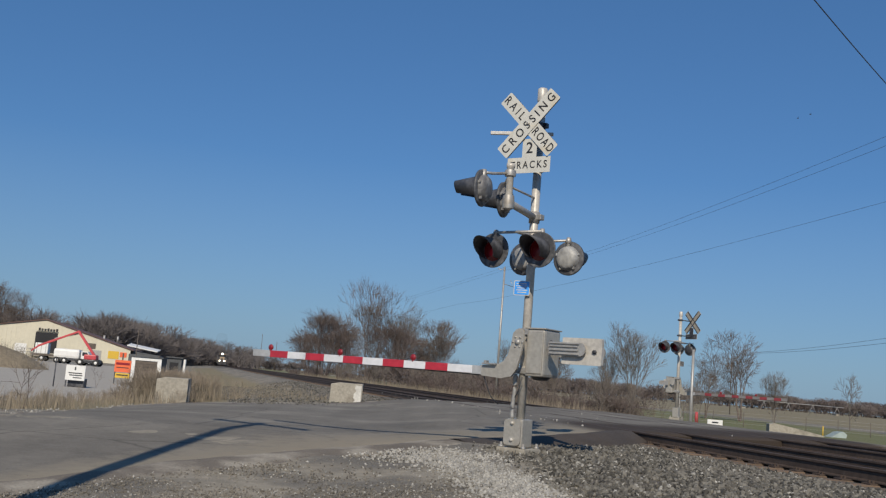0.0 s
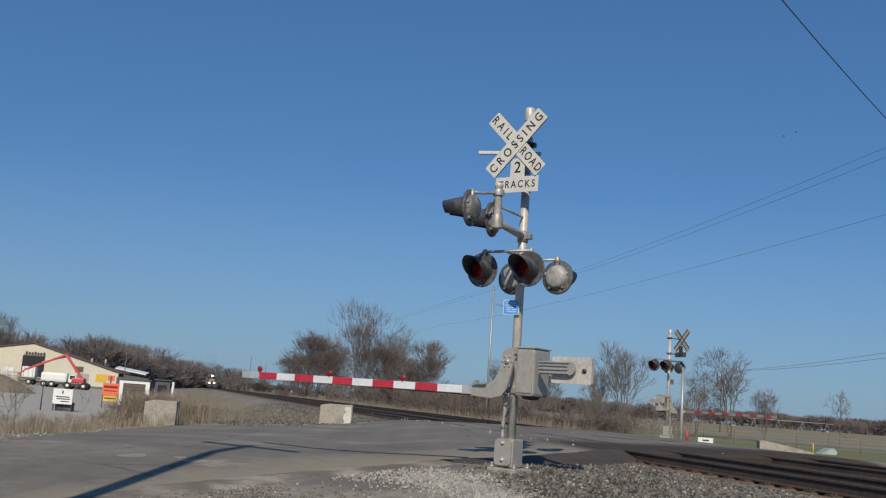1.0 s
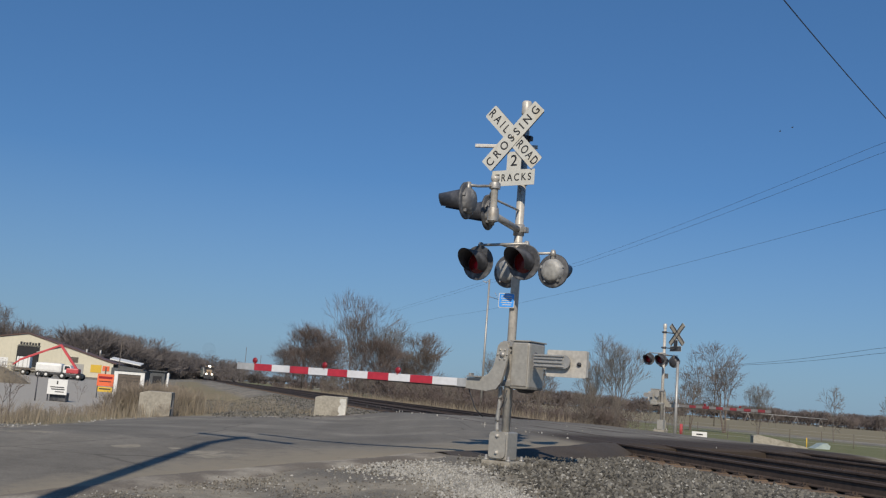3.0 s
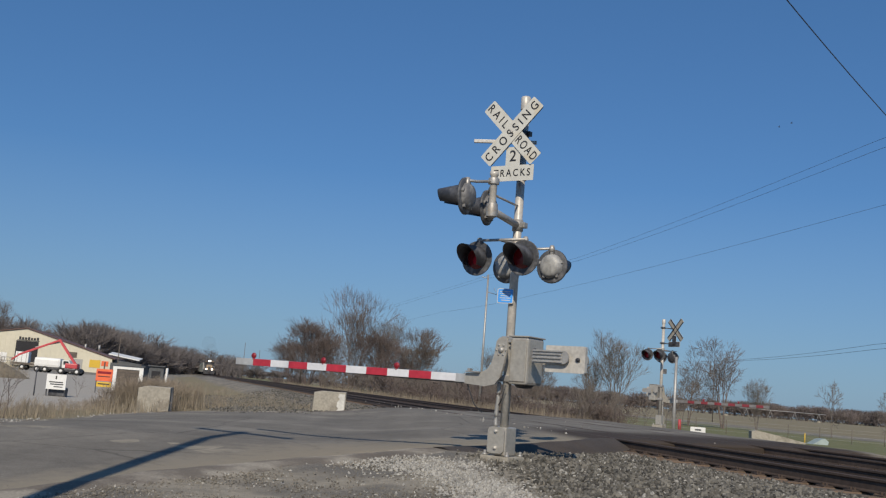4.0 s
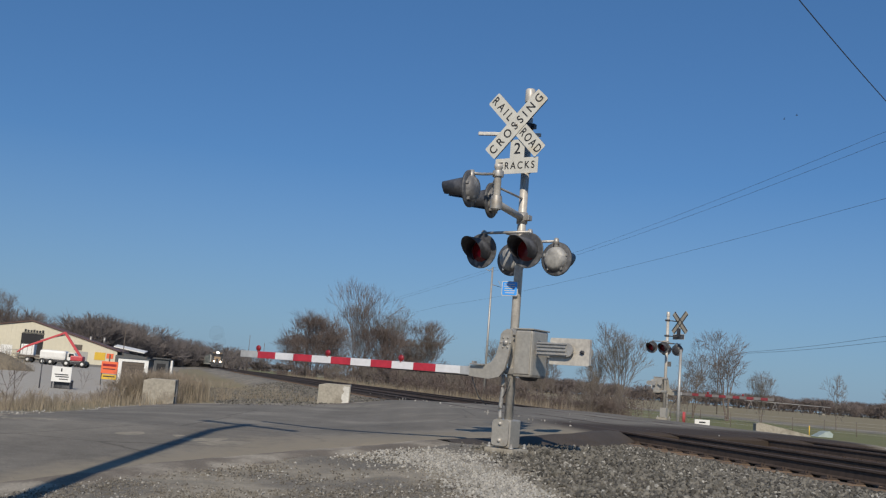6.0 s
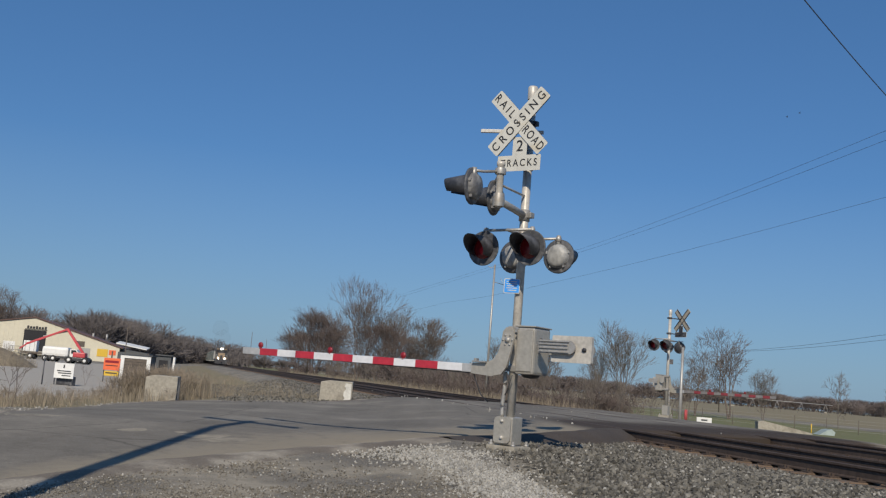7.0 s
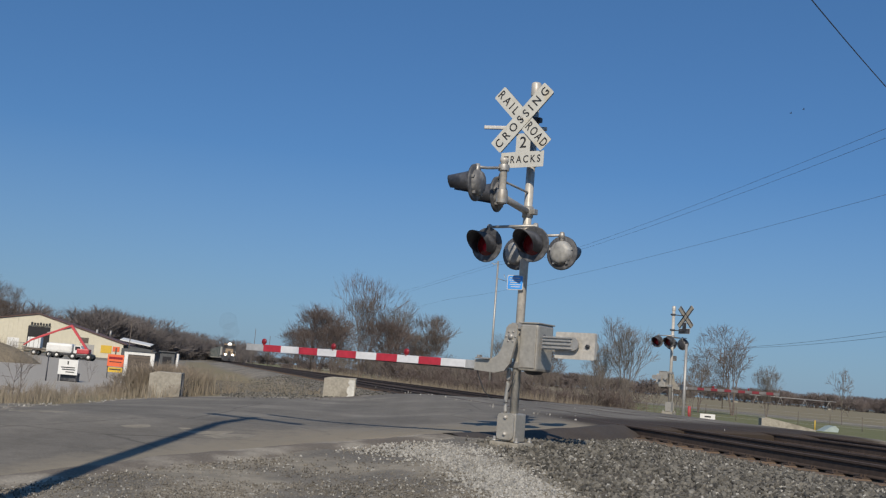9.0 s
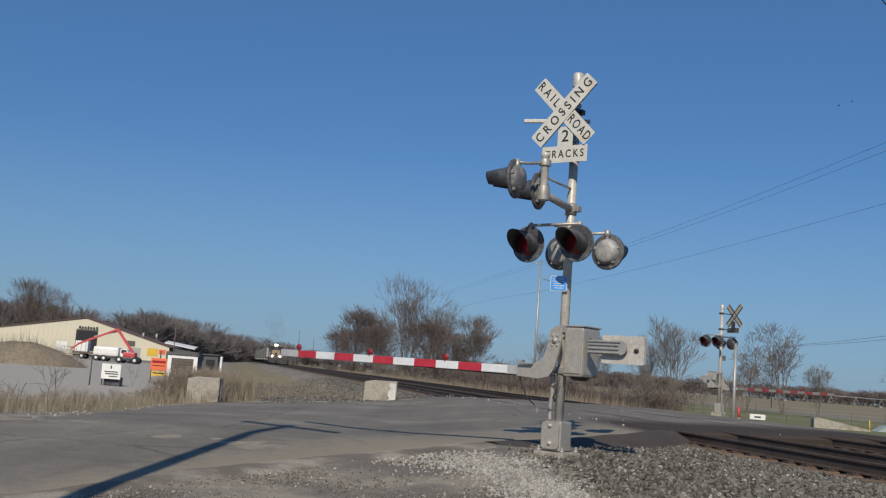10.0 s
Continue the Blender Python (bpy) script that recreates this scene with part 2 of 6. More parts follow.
def tube(bm, a, b, r0, r1=None, sides=12, caps=True):
    """A round bar from a to b."""
    a, b = Vector(a), Vector(b)
    r1 = r0 if r1 is None else r1
    q = (b - a).to_track_quat("Z", "Y").to_matrix()
    rings = []
    for p, r in ((a, r0), (b, r1)):
        rings.append([bm.verts.new(p + q @ Vector((r * math.cos(2 * math.pi * i / sides), r * math.sin(2 * math.pi * i / sides), 0))) for i in range(sides)])
    for i in range(sides):
        f = bm.faces.new((rings[0][i], rings[0][(i + 1) % sides], rings[1][(i + 1) % sides], rings[1][i]))
        f.smooth = sides > 5
    if caps:
        bm.faces.new(rings[0][::-1]), bm.faces.new(rings[1])


def pipe(bm, points, r, sides=8):
    """A bent round bar in one piece."""
    pts = [Vector(p) for p in points]
    rings = []
    for i, p in enumerate(pts):
        d = (pts[min(i + 1, len(pts) - 1)] - pts[max(i - 1, 0)]).normalized()
        q = d.to_track_quat("Z", "Y").to_matrix()
        rings.append([bm.verts.new(p + q @ Vector((r * math.cos(2 * math.pi * k / sides), r * math.sin(2 * math.pi * k / sides), 0))) for k in range(sides)])
    for a, b in zip(rings, rings[1:]):
        for k in range(sides):
            bm.faces.new((a[k], a[(k + 1) % sides], b[(k + 1) % sides], b[k])).smooth = True
    bm.faces.new(rings[0][::-1]), bm.faces.new(rings[-1])


def spin(bm, profile, at=(0, 0, 0), axis=(0, 0, 1), sides=28):
    """A turned body: profile of (radius, height) along axis."""
    q = Vector(axis).to_track_quat("Z", "Y").to_matrix()
    at = Vector(at)
    rings = []
    for r, h in profile:
        if r < 1e-6:
            rings.append([bm.verts.new(at + q @ Vector((0, 0, h)))])
        else:
            rings.append([bm.verts.new(at + q @ Vector((r * math.cos(2 * math.pi * i / sides), r * math.sin(2 * math.pi * i / sides), h))) for i in range(sides)])
    for p, n in zip(rings, rings[1:]):
        for i in range(sides):
            j = (i + 1) % sides
            if len(p) == 1 and len(n) == 1:
                continue
            if len(p) == 1:
                f = bm.faces.new((p[0], n[j], n[i]))
            elif len(n) == 1:
                f = bm.faces.new((p[i], p[j], n[0]))
            else:
                f = bm.faces.new((p[i], p[j], n[j], n[i]))
            f.smooth = True


def slab(bm, outline, z0, z1, m=None):
    """A plate: outline in x, y raised from z0 to z1, then posed by m."""
    lo = [bm.verts.new((x, y, z0)) for x, y in outline]
    hi = [bm.verts.new((x, y, z1)) for x, y in outline]
    k = len(outline)
    bm.faces.new(lo[::-1]), bm.faces.new(hi)
    for i in range(k):
        bm.faces.new((lo[i], lo[(i + 1) % k], hi[(i + 1) % k], hi[i]))
    if m is not None:
        bmesh.ops.transform(bm, matrix=m, verts=lo + hi)
    return lo + hi


def mesh_of(name, bm, mat_):
    bmesh.ops.recalc_face_normals(bm, faces=bm.faces)
    me = bpy.data.meshes.new(name)
    bm.to_mesh(me)
    bm.free()
    me.materials.append(mat_)
    return me


def part(name, bm, mat_, parent, label="", at=None):
    ob = new(name, mesh_of(name, bm, mat_))
    if parent is not None:
        ob.parent = parent
    if at is not None:
        ob.matrix_basis = at
    if label:
        ob["label"] = label
    return ob


def thing(name, label, category, at=None, group="", kind=""):
    ob = tagged(new(name), label, category, group, kind)
    ob.empty_display_size = 0.2
    if at is not None:
        ob.matrix_basis = at
    return ob


def lettering(name, body, size, mat_, parent, at, stretch=1.0, spacing=1.2):
    """Raised letters, from the built-in font, as a mesh part."""
    cu = bpy.data.curves.new(name, "FONT")
    cu.body, cu.size, cu.align_x, cu.align_y, cu.extrude = body, size, "CENTER", "CENTER", 0.002
    cu.offset = 0.010 * size
    cu.space_character = spacing
    tmp = new(name, cu)
    me = bpy.data.meshes.new_from_object(tmp.evaluated_get(bpy.context.evaluated_depsgraph_get()))
    bpy.data.objects.remove(tmp)
    me.materials.clear()
    me.materials.append(mat_)
    me.transform(Matrix.Diagonal((stretch, 1, 1, 1)))
    ob = new(name, me)
    ob.parent, ob.matrix_basis = parent, at
    return ob


UPRIGHT = pose(0, 0, 0, 90, 0, 0)  # turns a plate's x, y outline into x, z, with its face towards -y


# ---- ground ----
def ease(t):
    t = min(1.0, max(0.0, t))
    return t * t * (3 - 2 * t)


TRACK_TURN = math.degrees(math.atan2(0.2362, 0.9717))  # the line bears to the left of straight ahead


def across(x, y):
    return 0.9717 * x + 0.2362 * y


def along(x, y):
    return -0.2362 * x + 0.9717 * y


def on_line(s, a, z=0.0):
    """A point from its distances across and along the railway."""
    return Vector((0.9717 * s - 0.2362 * a, 0.2362 * s + 0.9717 * a, z))


def ground_z(x, y):
    s = across(x, y)
    z = -0.058 * min(9.0, max(0.0, 15.0 - y)) * ease((6.8 - s) / 3) - 0.12 * ease((0.8 - x) / 3) * ease((60 - y) / 20) * ease((7.4 - s) / 3)
    z -= 0.5 * ease((-x - 3.5) / 9) * ease((y - 12) / 10) * ease((7.4 - s) / 4)
    z -= 0.25 * ease((-x - 9) / 6) * ease((y - 4) / 10) * ease((7.4 - s) / 4)
    z -= 0.55 * ease((s - 16.5) / 5)
    return z


def road_z(x, y):
    s = across(x, y)
    return ground_z(x, y) + 0.02 + 0.182 * ease((s - 3.5) / 4.2) * ease((19.5 - s) / 4)


def steps(*runs):
    out = []
    for a, b, d in runs:
        out += list(np.arange(a, b, d))
    return out + [runs[-1][1]]


def ground_mix(x, y):
    """How much ballast, dead grass, green field and pale lot the ground carries at a place."""
    s, a = across(x, y), along(x, y)
    ballast = ease((s - 4.2 + 0.35 * (y < 12)) / 0.8) * ease((17.0 - s) / 1.5) if y < 60 else ease((s - 5.5) / 1.5) * ease((16.5 - s) / 1.5)
    ballast *= 1 - 0.55 * ease((y - 22) / 6) * ease((8.2 - s) / 0.6)
    grass = ease((-x - 5.2) / 1.5) * ease((y - 18.5) / 2) * ease((34 - y) / 4)
    grass = max(grass, 0.52 * ease((s + 3) / 2) * ease((6.0 - s) / 1.5) * ease((y - 26) / 4))
    grass = max(grass, ease((s + 1.5) / 3) * ease((5.5 - s) / 1.5) * ease((y - 48) / 10))
    grass = max(grass, ease((s - 16) / 2) * ease((60 - s) / 10) * 0.8)
    green = ease((s - 24) / 8) * ease((70 - s) / 20) * 0.62
    lot = ease((-x - 9) / 3) * ease((y - 30) / 5) * ease((160 - y) / 30) * ease((s + 45) / 10) * ease((-1.0 - s) / 2)
    field = ease((s - 55) / 25)
    return (ballast, max(grass, field), green, lot)


def build_ground():
    xs = steps((-3000, -400, 260), (-400, -100, 20), (-100, -22, 3), (-22, 26, 0.3), (26, 110, 3), (110, 400, 20), (400, 3000, 260))
    ys = steps((-400, 0, 50), (0, 4, 1), (4, 50, 0.3), (50, 250, 4), (250, 600, 25), (600, 4000, 340))
    verts, mix = [], []
    for y in ys:
        for x in xs:
            near = ease((60 - y) / 20)
            n = noise.noise(Vector((x * 0.9, y * 0.9, 0))) * 0.03 + noise.noise(Vector((x * 3.1, y * 3.1, 4))) * 0.015
            verts.append((x, y, ground_z(x, y) + n * near))
            mix.append(ground_mix(x, y))
    w = len(xs)
    faces = [(j * w + i, j * w + i + 1, (j + 1) * w + i + 1, (j + 1) * w + i) for j in range(len(ys) - 1) for i in range(w - 1)]
    me = bpy.data.meshes.new("ground")
    me.from_pydata(verts, [], faces)
    at = me.color_attributes.new("cover", "FLOAT_COLOR", "POINT")
    at.data.foreach_set("color", np.array(mix, dtype=np.float32).ravel())
    m = bpy.data.materials.new("ground")
    m.use_nodes = True
    nt = m.node_tree
    n, l = nt.nodes, nt.links
    bsdf = n["Principled BSDF"]
    bsdf.inputs["Roughness"].default_value = 0.95
    tc = n.new("ShaderNodeTexCoord")
    attr = n.new("ShaderNodeAttribute")
    attr.attribute_name = "cover"
    sep = n.new("ShaderNodeSeparateColor")
    l.new(attr.outputs["Color"], sep.inputs[0])

    def tex(scale, detail=6.0):
        t = n.new("ShaderNodeTexNoise")
        t.inputs["Scale"].default_value, t.inputs["Detail"].default_value = scale, detail
        l.new(tc.outputs["Object"], t.inputs["Vector"])
        return t.outputs["Fac"]

    def ramp(value, lo, hi, c0, c1):
        r = n.new("ShaderNodeValToRGB")
        r.color_ramp.elements[0].position, r.color_ramp.elements[1].position = lo, hi
        r.color_ramp.elements[0].color, r.color_ramp.elements[1].color = (*c0, 1), (*c1, 1)
        l.new(value, r.inputs[0])
        return r.outputs[0]

    def blend(fac, a, b):
        x = n.new("ShaderNodeMix")
        x.data_type = "RGBA"
        l.new(fac, x.inputs[0]), l.new(a, x.inputs[6]), l.new(b, x.inputs[7])
        return x.outputs[2]

    def ragged(value, edge):
        k = n.new("ShaderNodeMath")
        k.operation = "ADD"
        l.new(value, k.inputs[0]), l.new(edge, k.inputs[1])
        r = n.new("ShaderNodeMapRange")
        r.inputs["From Min"].default_value, r.inputs["From Max"].default_value = 0.9, 1.1
        l.new(k.outputs[0], r.inputs["Value"])
        return r.outputs[0]

    speck, mid, wide = tex(42), tex(7), tex(0.8)
    far = tex(0.05, 8)
    k = n.new("ShaderNodeMapRange")
    k.inputs["From Min"].default_value, k.inputs["From Max"].default_value = 0.43, 0.58
    l.new(wide, k.inputs["Value"])
    dirt = blend(k.outputs[0], ramp(speck, 0.35, 0.7, (0.105, 0.095, 0.08), (0.22, 0.20, 0.165)), ramp(mid, 0.3, 0.7, (0.22, 0.195, 0.15), (0.32, 0.285, 0.225)))
    stone = ramp(speck, 0.36, 0.66, (0.06, 0.053, 0.045), (0.17, 0.15, 0.125))
    grass = ramp(mid, 0.3, 0.72, (0.19, 0.15, 0.095), (0.33, 0.265, 0.17))
    fields = blend(far, grass, ramp(mid, 0.3, 0.7, (0.205, 0.175, 0.095), (0.155, 0.15, 0.072)))
    green = ramp(mid, 0.3, 0.7, (0.105, 0.122, 0.042), (0.18, 0.175, 0.075))
    lot = ramp(mid, 0.3, 0.7, (0.33, 0.305, 0.265), (0.43, 0.40, 0.35))
    c = blend(ragged(sep.outputs[0], mid), dirt, stone)
    c = blend(ragged(sep.outputs[1], mid), c, fields)
    c = blend(ragged(sep.outputs[2], wide), c, green)
    c = blend(ragged(attr.outputs["Alpha"], mid), c, lot)
    l.new(c, bsdf.inputs["Base Color"])
    b = n.new("ShaderNodeBump")
    b.inputs["Strength"].default_value, b.inputs["Distance"].default_value = 0.5, 0.03
    l.new(speck, b.inputs["Height"]), l.new(b.outputs[0], bsdf.inputs["Normal"])
    me.materials.append(m)
    for p in me.polygons:
        p.use_smooth = True
    tagged(new("ground", me), "open ground of gravel, dead grass and flat fields", "ground", kind="structure")


build_ground()

# the paved road and its wide apron over the crossing: near edge, far edge
NEAR_EDGE = ((-14.0, 5.0), (-6.8, 7.6), (-3.9, 9.45), (-2.85, 11.35), (-1.5, 13.2), (-0.44, 14.0), (0.4, 14.95), (1.75, 16.1), (2.8, 17.2), (3.87, 19.4), (9.0, 22.6), (15.0, 26.5), (60.0, 52.0))
FAR_EDGE = ((-22.0, 9.0), (-8.5, 11.0), (-6.3, 14.8), (-6.6, 17.8), (-7.35, 23.5), (-6.9, 26.4), (-5.9, 27.6), (-4.8, 28.3), (-3.8, 30.7), (-1.9, 33.2), (2.0, 38.0), (9.0, 40.5), (60.0, 68.0))


def build_road():
    bm = bmesh.new()
    cols = 26
    rows_ = []
    for (p, q), (p2, q2) in zip(zip(NEAR_EDGE, FAR_EDGE), zip(NEAR_EDGE[1:], FAR_EDGE[1:])):
        for i in range(8):
            k = i / 8
            rows_.append((Vector(p).lerp(Vector(p2), k), Vector(q).lerp(Vector(q2), k)))
    grid = []
    for r, (p, q) in enumerate(rows_):
        wob = noise.noise(Vector((r * 0.35, 0, 1))) * 0.16
        line = []
        for i in range(cols + 1):
            k = i / cols
            c = p.lerp(q, k) + (p - q).normalized() * (wob * (1 - k) + wob * 0.7 * k)
            drop = 0.05 if i in (0, cols) else 0.0
            line.append(bm.verts.new((c.x, c.y, road_z(c.x, c.y) - drop + noise.noise(Vector((c.x * 0.6, c.y * 0.6, 9))) * 0.012)))
        for at_, edge_ in ((0, line[0]), (len(line) + 1, line[-1])):
            line.insert(at_, bm.verts.new((edge_.co.x, edge_.co.y, ground_z(edge_.co.x, edge_.co.y) - 0.1)))
        grid.append(line)
    for a, b in zip(grid, grid[1:]):
        for i in range(cols + 2):
            f = bm.faces.new((a[i], a[i + 1], b[i + 1], b[i]))
            f.smooth = 0 < i < cols + 1
    ob = part("road", bm, ASPHALT, None)
    layer = ob.data.color_attributes.new("dust", "FLOAT_COLOR", "POINT")
    across_count = cols + 3
    for i, v in enumerate(ob.data.vertices):
        k = (i % across_count - 1) / cols
        d = max(ease(1 - k * 4.5) * 0.85, ease(1 - (1 - k) * 7) * 0.6) if across(v.co.x, v.co.y) < 7.5 else 0.15
        s = across(v.co.x, v.co.y)
        g = ease((s - 6.2) / 2.0) * ease((17.0 - s) / 2.0) * (0.25 + 0.75 * ease(1 - k * 3.2))
        layer.data[i].color = (d, g, d, 1)
    tagged(ob, "worn grey asphalt road widening over the railway crossing", "road", kind="structure")


DIRT = material("trodden_dirt", (0.17, 0.145, 0.115), 0.95, 0, 0.35, 34, 1.4, 0.5, second=(0.29, 0.26, 0.21), second_at=0.52, coords="Object")

DARK_DIRT = material("dark_packed_dirt", (0.060, 0.048, 0.039), 0.95, 0, 0.35, 30, 1.2, 0.5)


def build_shoulder(edge, inward, mat_, taper=False):
    """A dirt bank that carries the pavement's edge down to the ground."""
    bm = bmesh.new()
    grid = []
    k = 0
    for (p, p2), (q, q2) in zip(zip(edge, edge[1:]), zip(inward, inward[1:])):
        for i in range(10):
            a, b = Vector(p).lerp(Vector(p2), i / 10), Vector(q).lerp(Vector(q2), i / 10)
            out = (a - b).normalized()
            k += 1
            reach = 0.75 + 0.3 * noise.noise(Vector((k * 0.21, 3, 0)))
            if taper:
                reach = max(0.6, reach * (1.1 - 0.5 * k / (10 * (len(edge) - 1))))
            line = []
            for d, up in ((-0.5, -0.012), (-0.1, 0.008), (0.3, None), (reach, None)):
                c = a + out * (d + 0.12 * noise.noise(Vector((k * 0.5, d, 2))))
                if up is None:
                    h = ground_z(c.x, c.y) * 0.5 + road_z(c.x, c.y) * 0.5 - 0.01 if d < 0.5 else ground_z(c.x, c.y) - 0.05
                else:
                    h = road_z(c.x, c.y) + up
                line.append(bm.verts.new((c.x, c.y, h)))
            grid.append(line)
    for a, b in zip(grid, grid[1:]):
        for i in range(3):
            bm.faces.new((a[i], a[i + 1], b[i + 1], b[i])).smooth = True
    tagged(part("shoulder", bm, mat_, None), "trodden brown dirt shoulder along the asphalt's edge", "ground", kind="structure")


build_road()
build_shoulder(NEAR_EDGE[:7], FAR_EDGE[:7], DIRT)
build_shoulder(NEAR_EDGE[6:10], FAR_EDGE[6:10], DARK_DIRT, True)
build_shoulder(FAR_EDGE[:10], NEAR_EDGE[:10], DIRT)


# ---- railway ----
RAIL_PROFILE = ((-0.07, 0.0), (0.07, 0.0), (0.07, 0.015), (0.012, 0.03), (0.012, 0.125), (0.036, 0.14), (0.036, 0.165), (0.028, 0.172),
                (-0.028, 0.172), (-0.036, 0.165), (-0.036, 0.14), (-0.012, 0.125), (-0.012, 0.03), (-0.07, 0.015))
LINE = Matrix(((0.9717, -0.2362, 0, 0), (0.2362, 0.9717, 0, 0), (0, 0, 1, 0), (0, 0, 0, 1)))


def build_track(s_mid, far_label):
    track = thing("railway_track", far_label, "railway track", LINE @ Matrix.Translation((s_mid, 0, 0)), "railway tracks", "structure")
    for side in (-0.7175, 0.7175):
        bm = bmesh.new()
        rings = []
        for a in (-60, 0, 20, 60, 200, 900):
            rings.append([bm.verts.new((side + x, a, 0.036 + z)) for x, z in RAIL_PROFILE])
        k = len(RAIL_PROFILE)
        for p, q in zip(rings, rings[1:]):
            for i in range(k):
                bm.faces.new((p[i], p[(i + 1) % k], q[(i + 1) % k], q[i]))
        part("rail", bm, RAIL_SIDE, track)
    return track


TRACKS = [build_track(9.02, "near railway track on wooden ties in grey ballast"), build_track(13.02, "far railway track beside the first on wooden ties")]


# ---- crossing signals ----
def lamp_head(parent, at, lit=False, hood=0.40, cast=None, narrow=0.90, low=0.40):
    """A round dark target with a hooded red lens; it faces -y of its pose."""
    bm = bmesh.new()
    spin(bm, ((0.0, -0.012), (0.235, -0.012), (0.25, 0.0), (0.25, 0.02), (0.235, 0.012), (0.0, 0.012)), axis=(0, -1, 0))
    head = part("lamp_head", bm, TARGET, parent, "round black target disc", at)
    bm = bmesh.new()
    spin(bm, ((0.0, -0.11), (0.08, -0.108), (0.14, -0.095), (0.168, -0.06), (0.178, -0.02), (0.18, 0.0)), axis=(0, -1, 0))
    for k in range(5):
        a = 2 * math.pi * k / 5 + 0.3
        box(bm, -0.016, 0.016, 0.012, 0.05, -0.02, 0.02, 0.004, pose(0.18 * math.cos(a), 0, 0.18 * math.sin(a)))
    part("housing", bm, cast or LAMP_BACK, head, "cast lamp housing")
    bm = bmesh.new()
    spin(bm, ((0.155, 0.014), (0.14, 0.03), (0.09, 0.045), (0.0, 0.052)), axis=(0, -1, 0))
    lens = part("lens", bm, RED_LENS, head, "dark red lens")
    if lit:
        bm = bmesh.new()
        spin(bm, ((0.075, 0.046), (0.05, 0.054), (0.0, 0.057)), (0.03, 0, -0.03), (0, -1, 0), 18)
        part("bulb", bm, RED_LENS_ON, lens, "glowing red spot")
    bm = bmesh.new()  # the visor: a scoop over the lens, long at the top and cut away below
    n = 36
    inner, outer = [], []
    for i in range(n + 1):
        a = radians(-48 + 276 * i / n)
        ca, sa = math.cos(a), math.sin(a)
        reach = hood * (low + (1 - low) * (sa + 0.75) / 1.75)
        for r, ring in ((0.170, outer), (0.163, inner)):
            ring.append((bm.verts.new((r * ca, -0.015, r * sa)), bm.verts.new((r * narrow * ca, -0.015 - reach, r * narrow * sa))))
    for ring in (inner, outer):
        for p, q in zip(ring, ring[1:]):
            bm.faces.new((p[0], q[0], q[1], p[1])).smooth = True
    for i in range(n):
        bm.faces.new((inner[i][1], inner[i + 1][1], outer[i + 1][1], outer[i][1]))
    for i in (0, n):
        bm.faces.new((inner[i][0], inner[i][1], outer[i][1], outer[i][0]))
    part("visor", bm, DARK_STEEL, head, "black metal visor")
    return head


def rounded(w, h, r, k=4):
    pts = []
    for cx, cy, a0 in ((w / 2 - r, h / 2 - r, 0), (-w / 2 + r, h / 2 - r, 90), (-w / 2 + r, -h / 2 + r, 180), (w / 2 - r, -h / 2 + r, 270)):
        for i in range(k + 1):
            a = radians(a0 + 90 * i / k)
            pts.append((cx + r * math.cos(a), cy + r * math.sin(a)))
    return pts


def blade(parent, word, turn, y, length=1.17, width=0.225, split=None):
    """One arm of the crossbuck with its letters."""
    bm = bmesh.new()
    slab(bm, rounded(length, width, 0.02), 0, 0.006)
    b = part("blade", bm, SIGN_WHITE, parent, "white blade with black letters", pose(0, y, 0) @ UPRIGHT @ pose(0, 0, 0, 0, 0, turn))
    bm = bmesh.new()
    for e in (-width / 2 + 0.018, width / 2 - 0.018):
        box(bm, -length / 2 + 0.02, length / 2 - 0.02, e - 0.018, e + 0.018, -0.022, -0.001, 0.004)
    part("stiffener", bm, DARK_STEEL, b, "dark channel on the blade's back")
    bm = bmesh.new()
    box(bm, -length / 2 + 0.004, length / 2 - 0.004, -width / 2 + 0.037, width / 2 - 0.037, -0.006, -0.001)
    part("blade_back", bm, CONCRETE, b, "dull unpainted back")
    for text, x in split:
        lettering("lettering", text, 0.178, SIGN_BLACK, b, pose(x, -0.003, 0.007), 0.76 if text == "ROAD" else 0.84 if len(text) == 4 else 0.90, 1.3 if text == "ROAD" else 1.6)
    return b


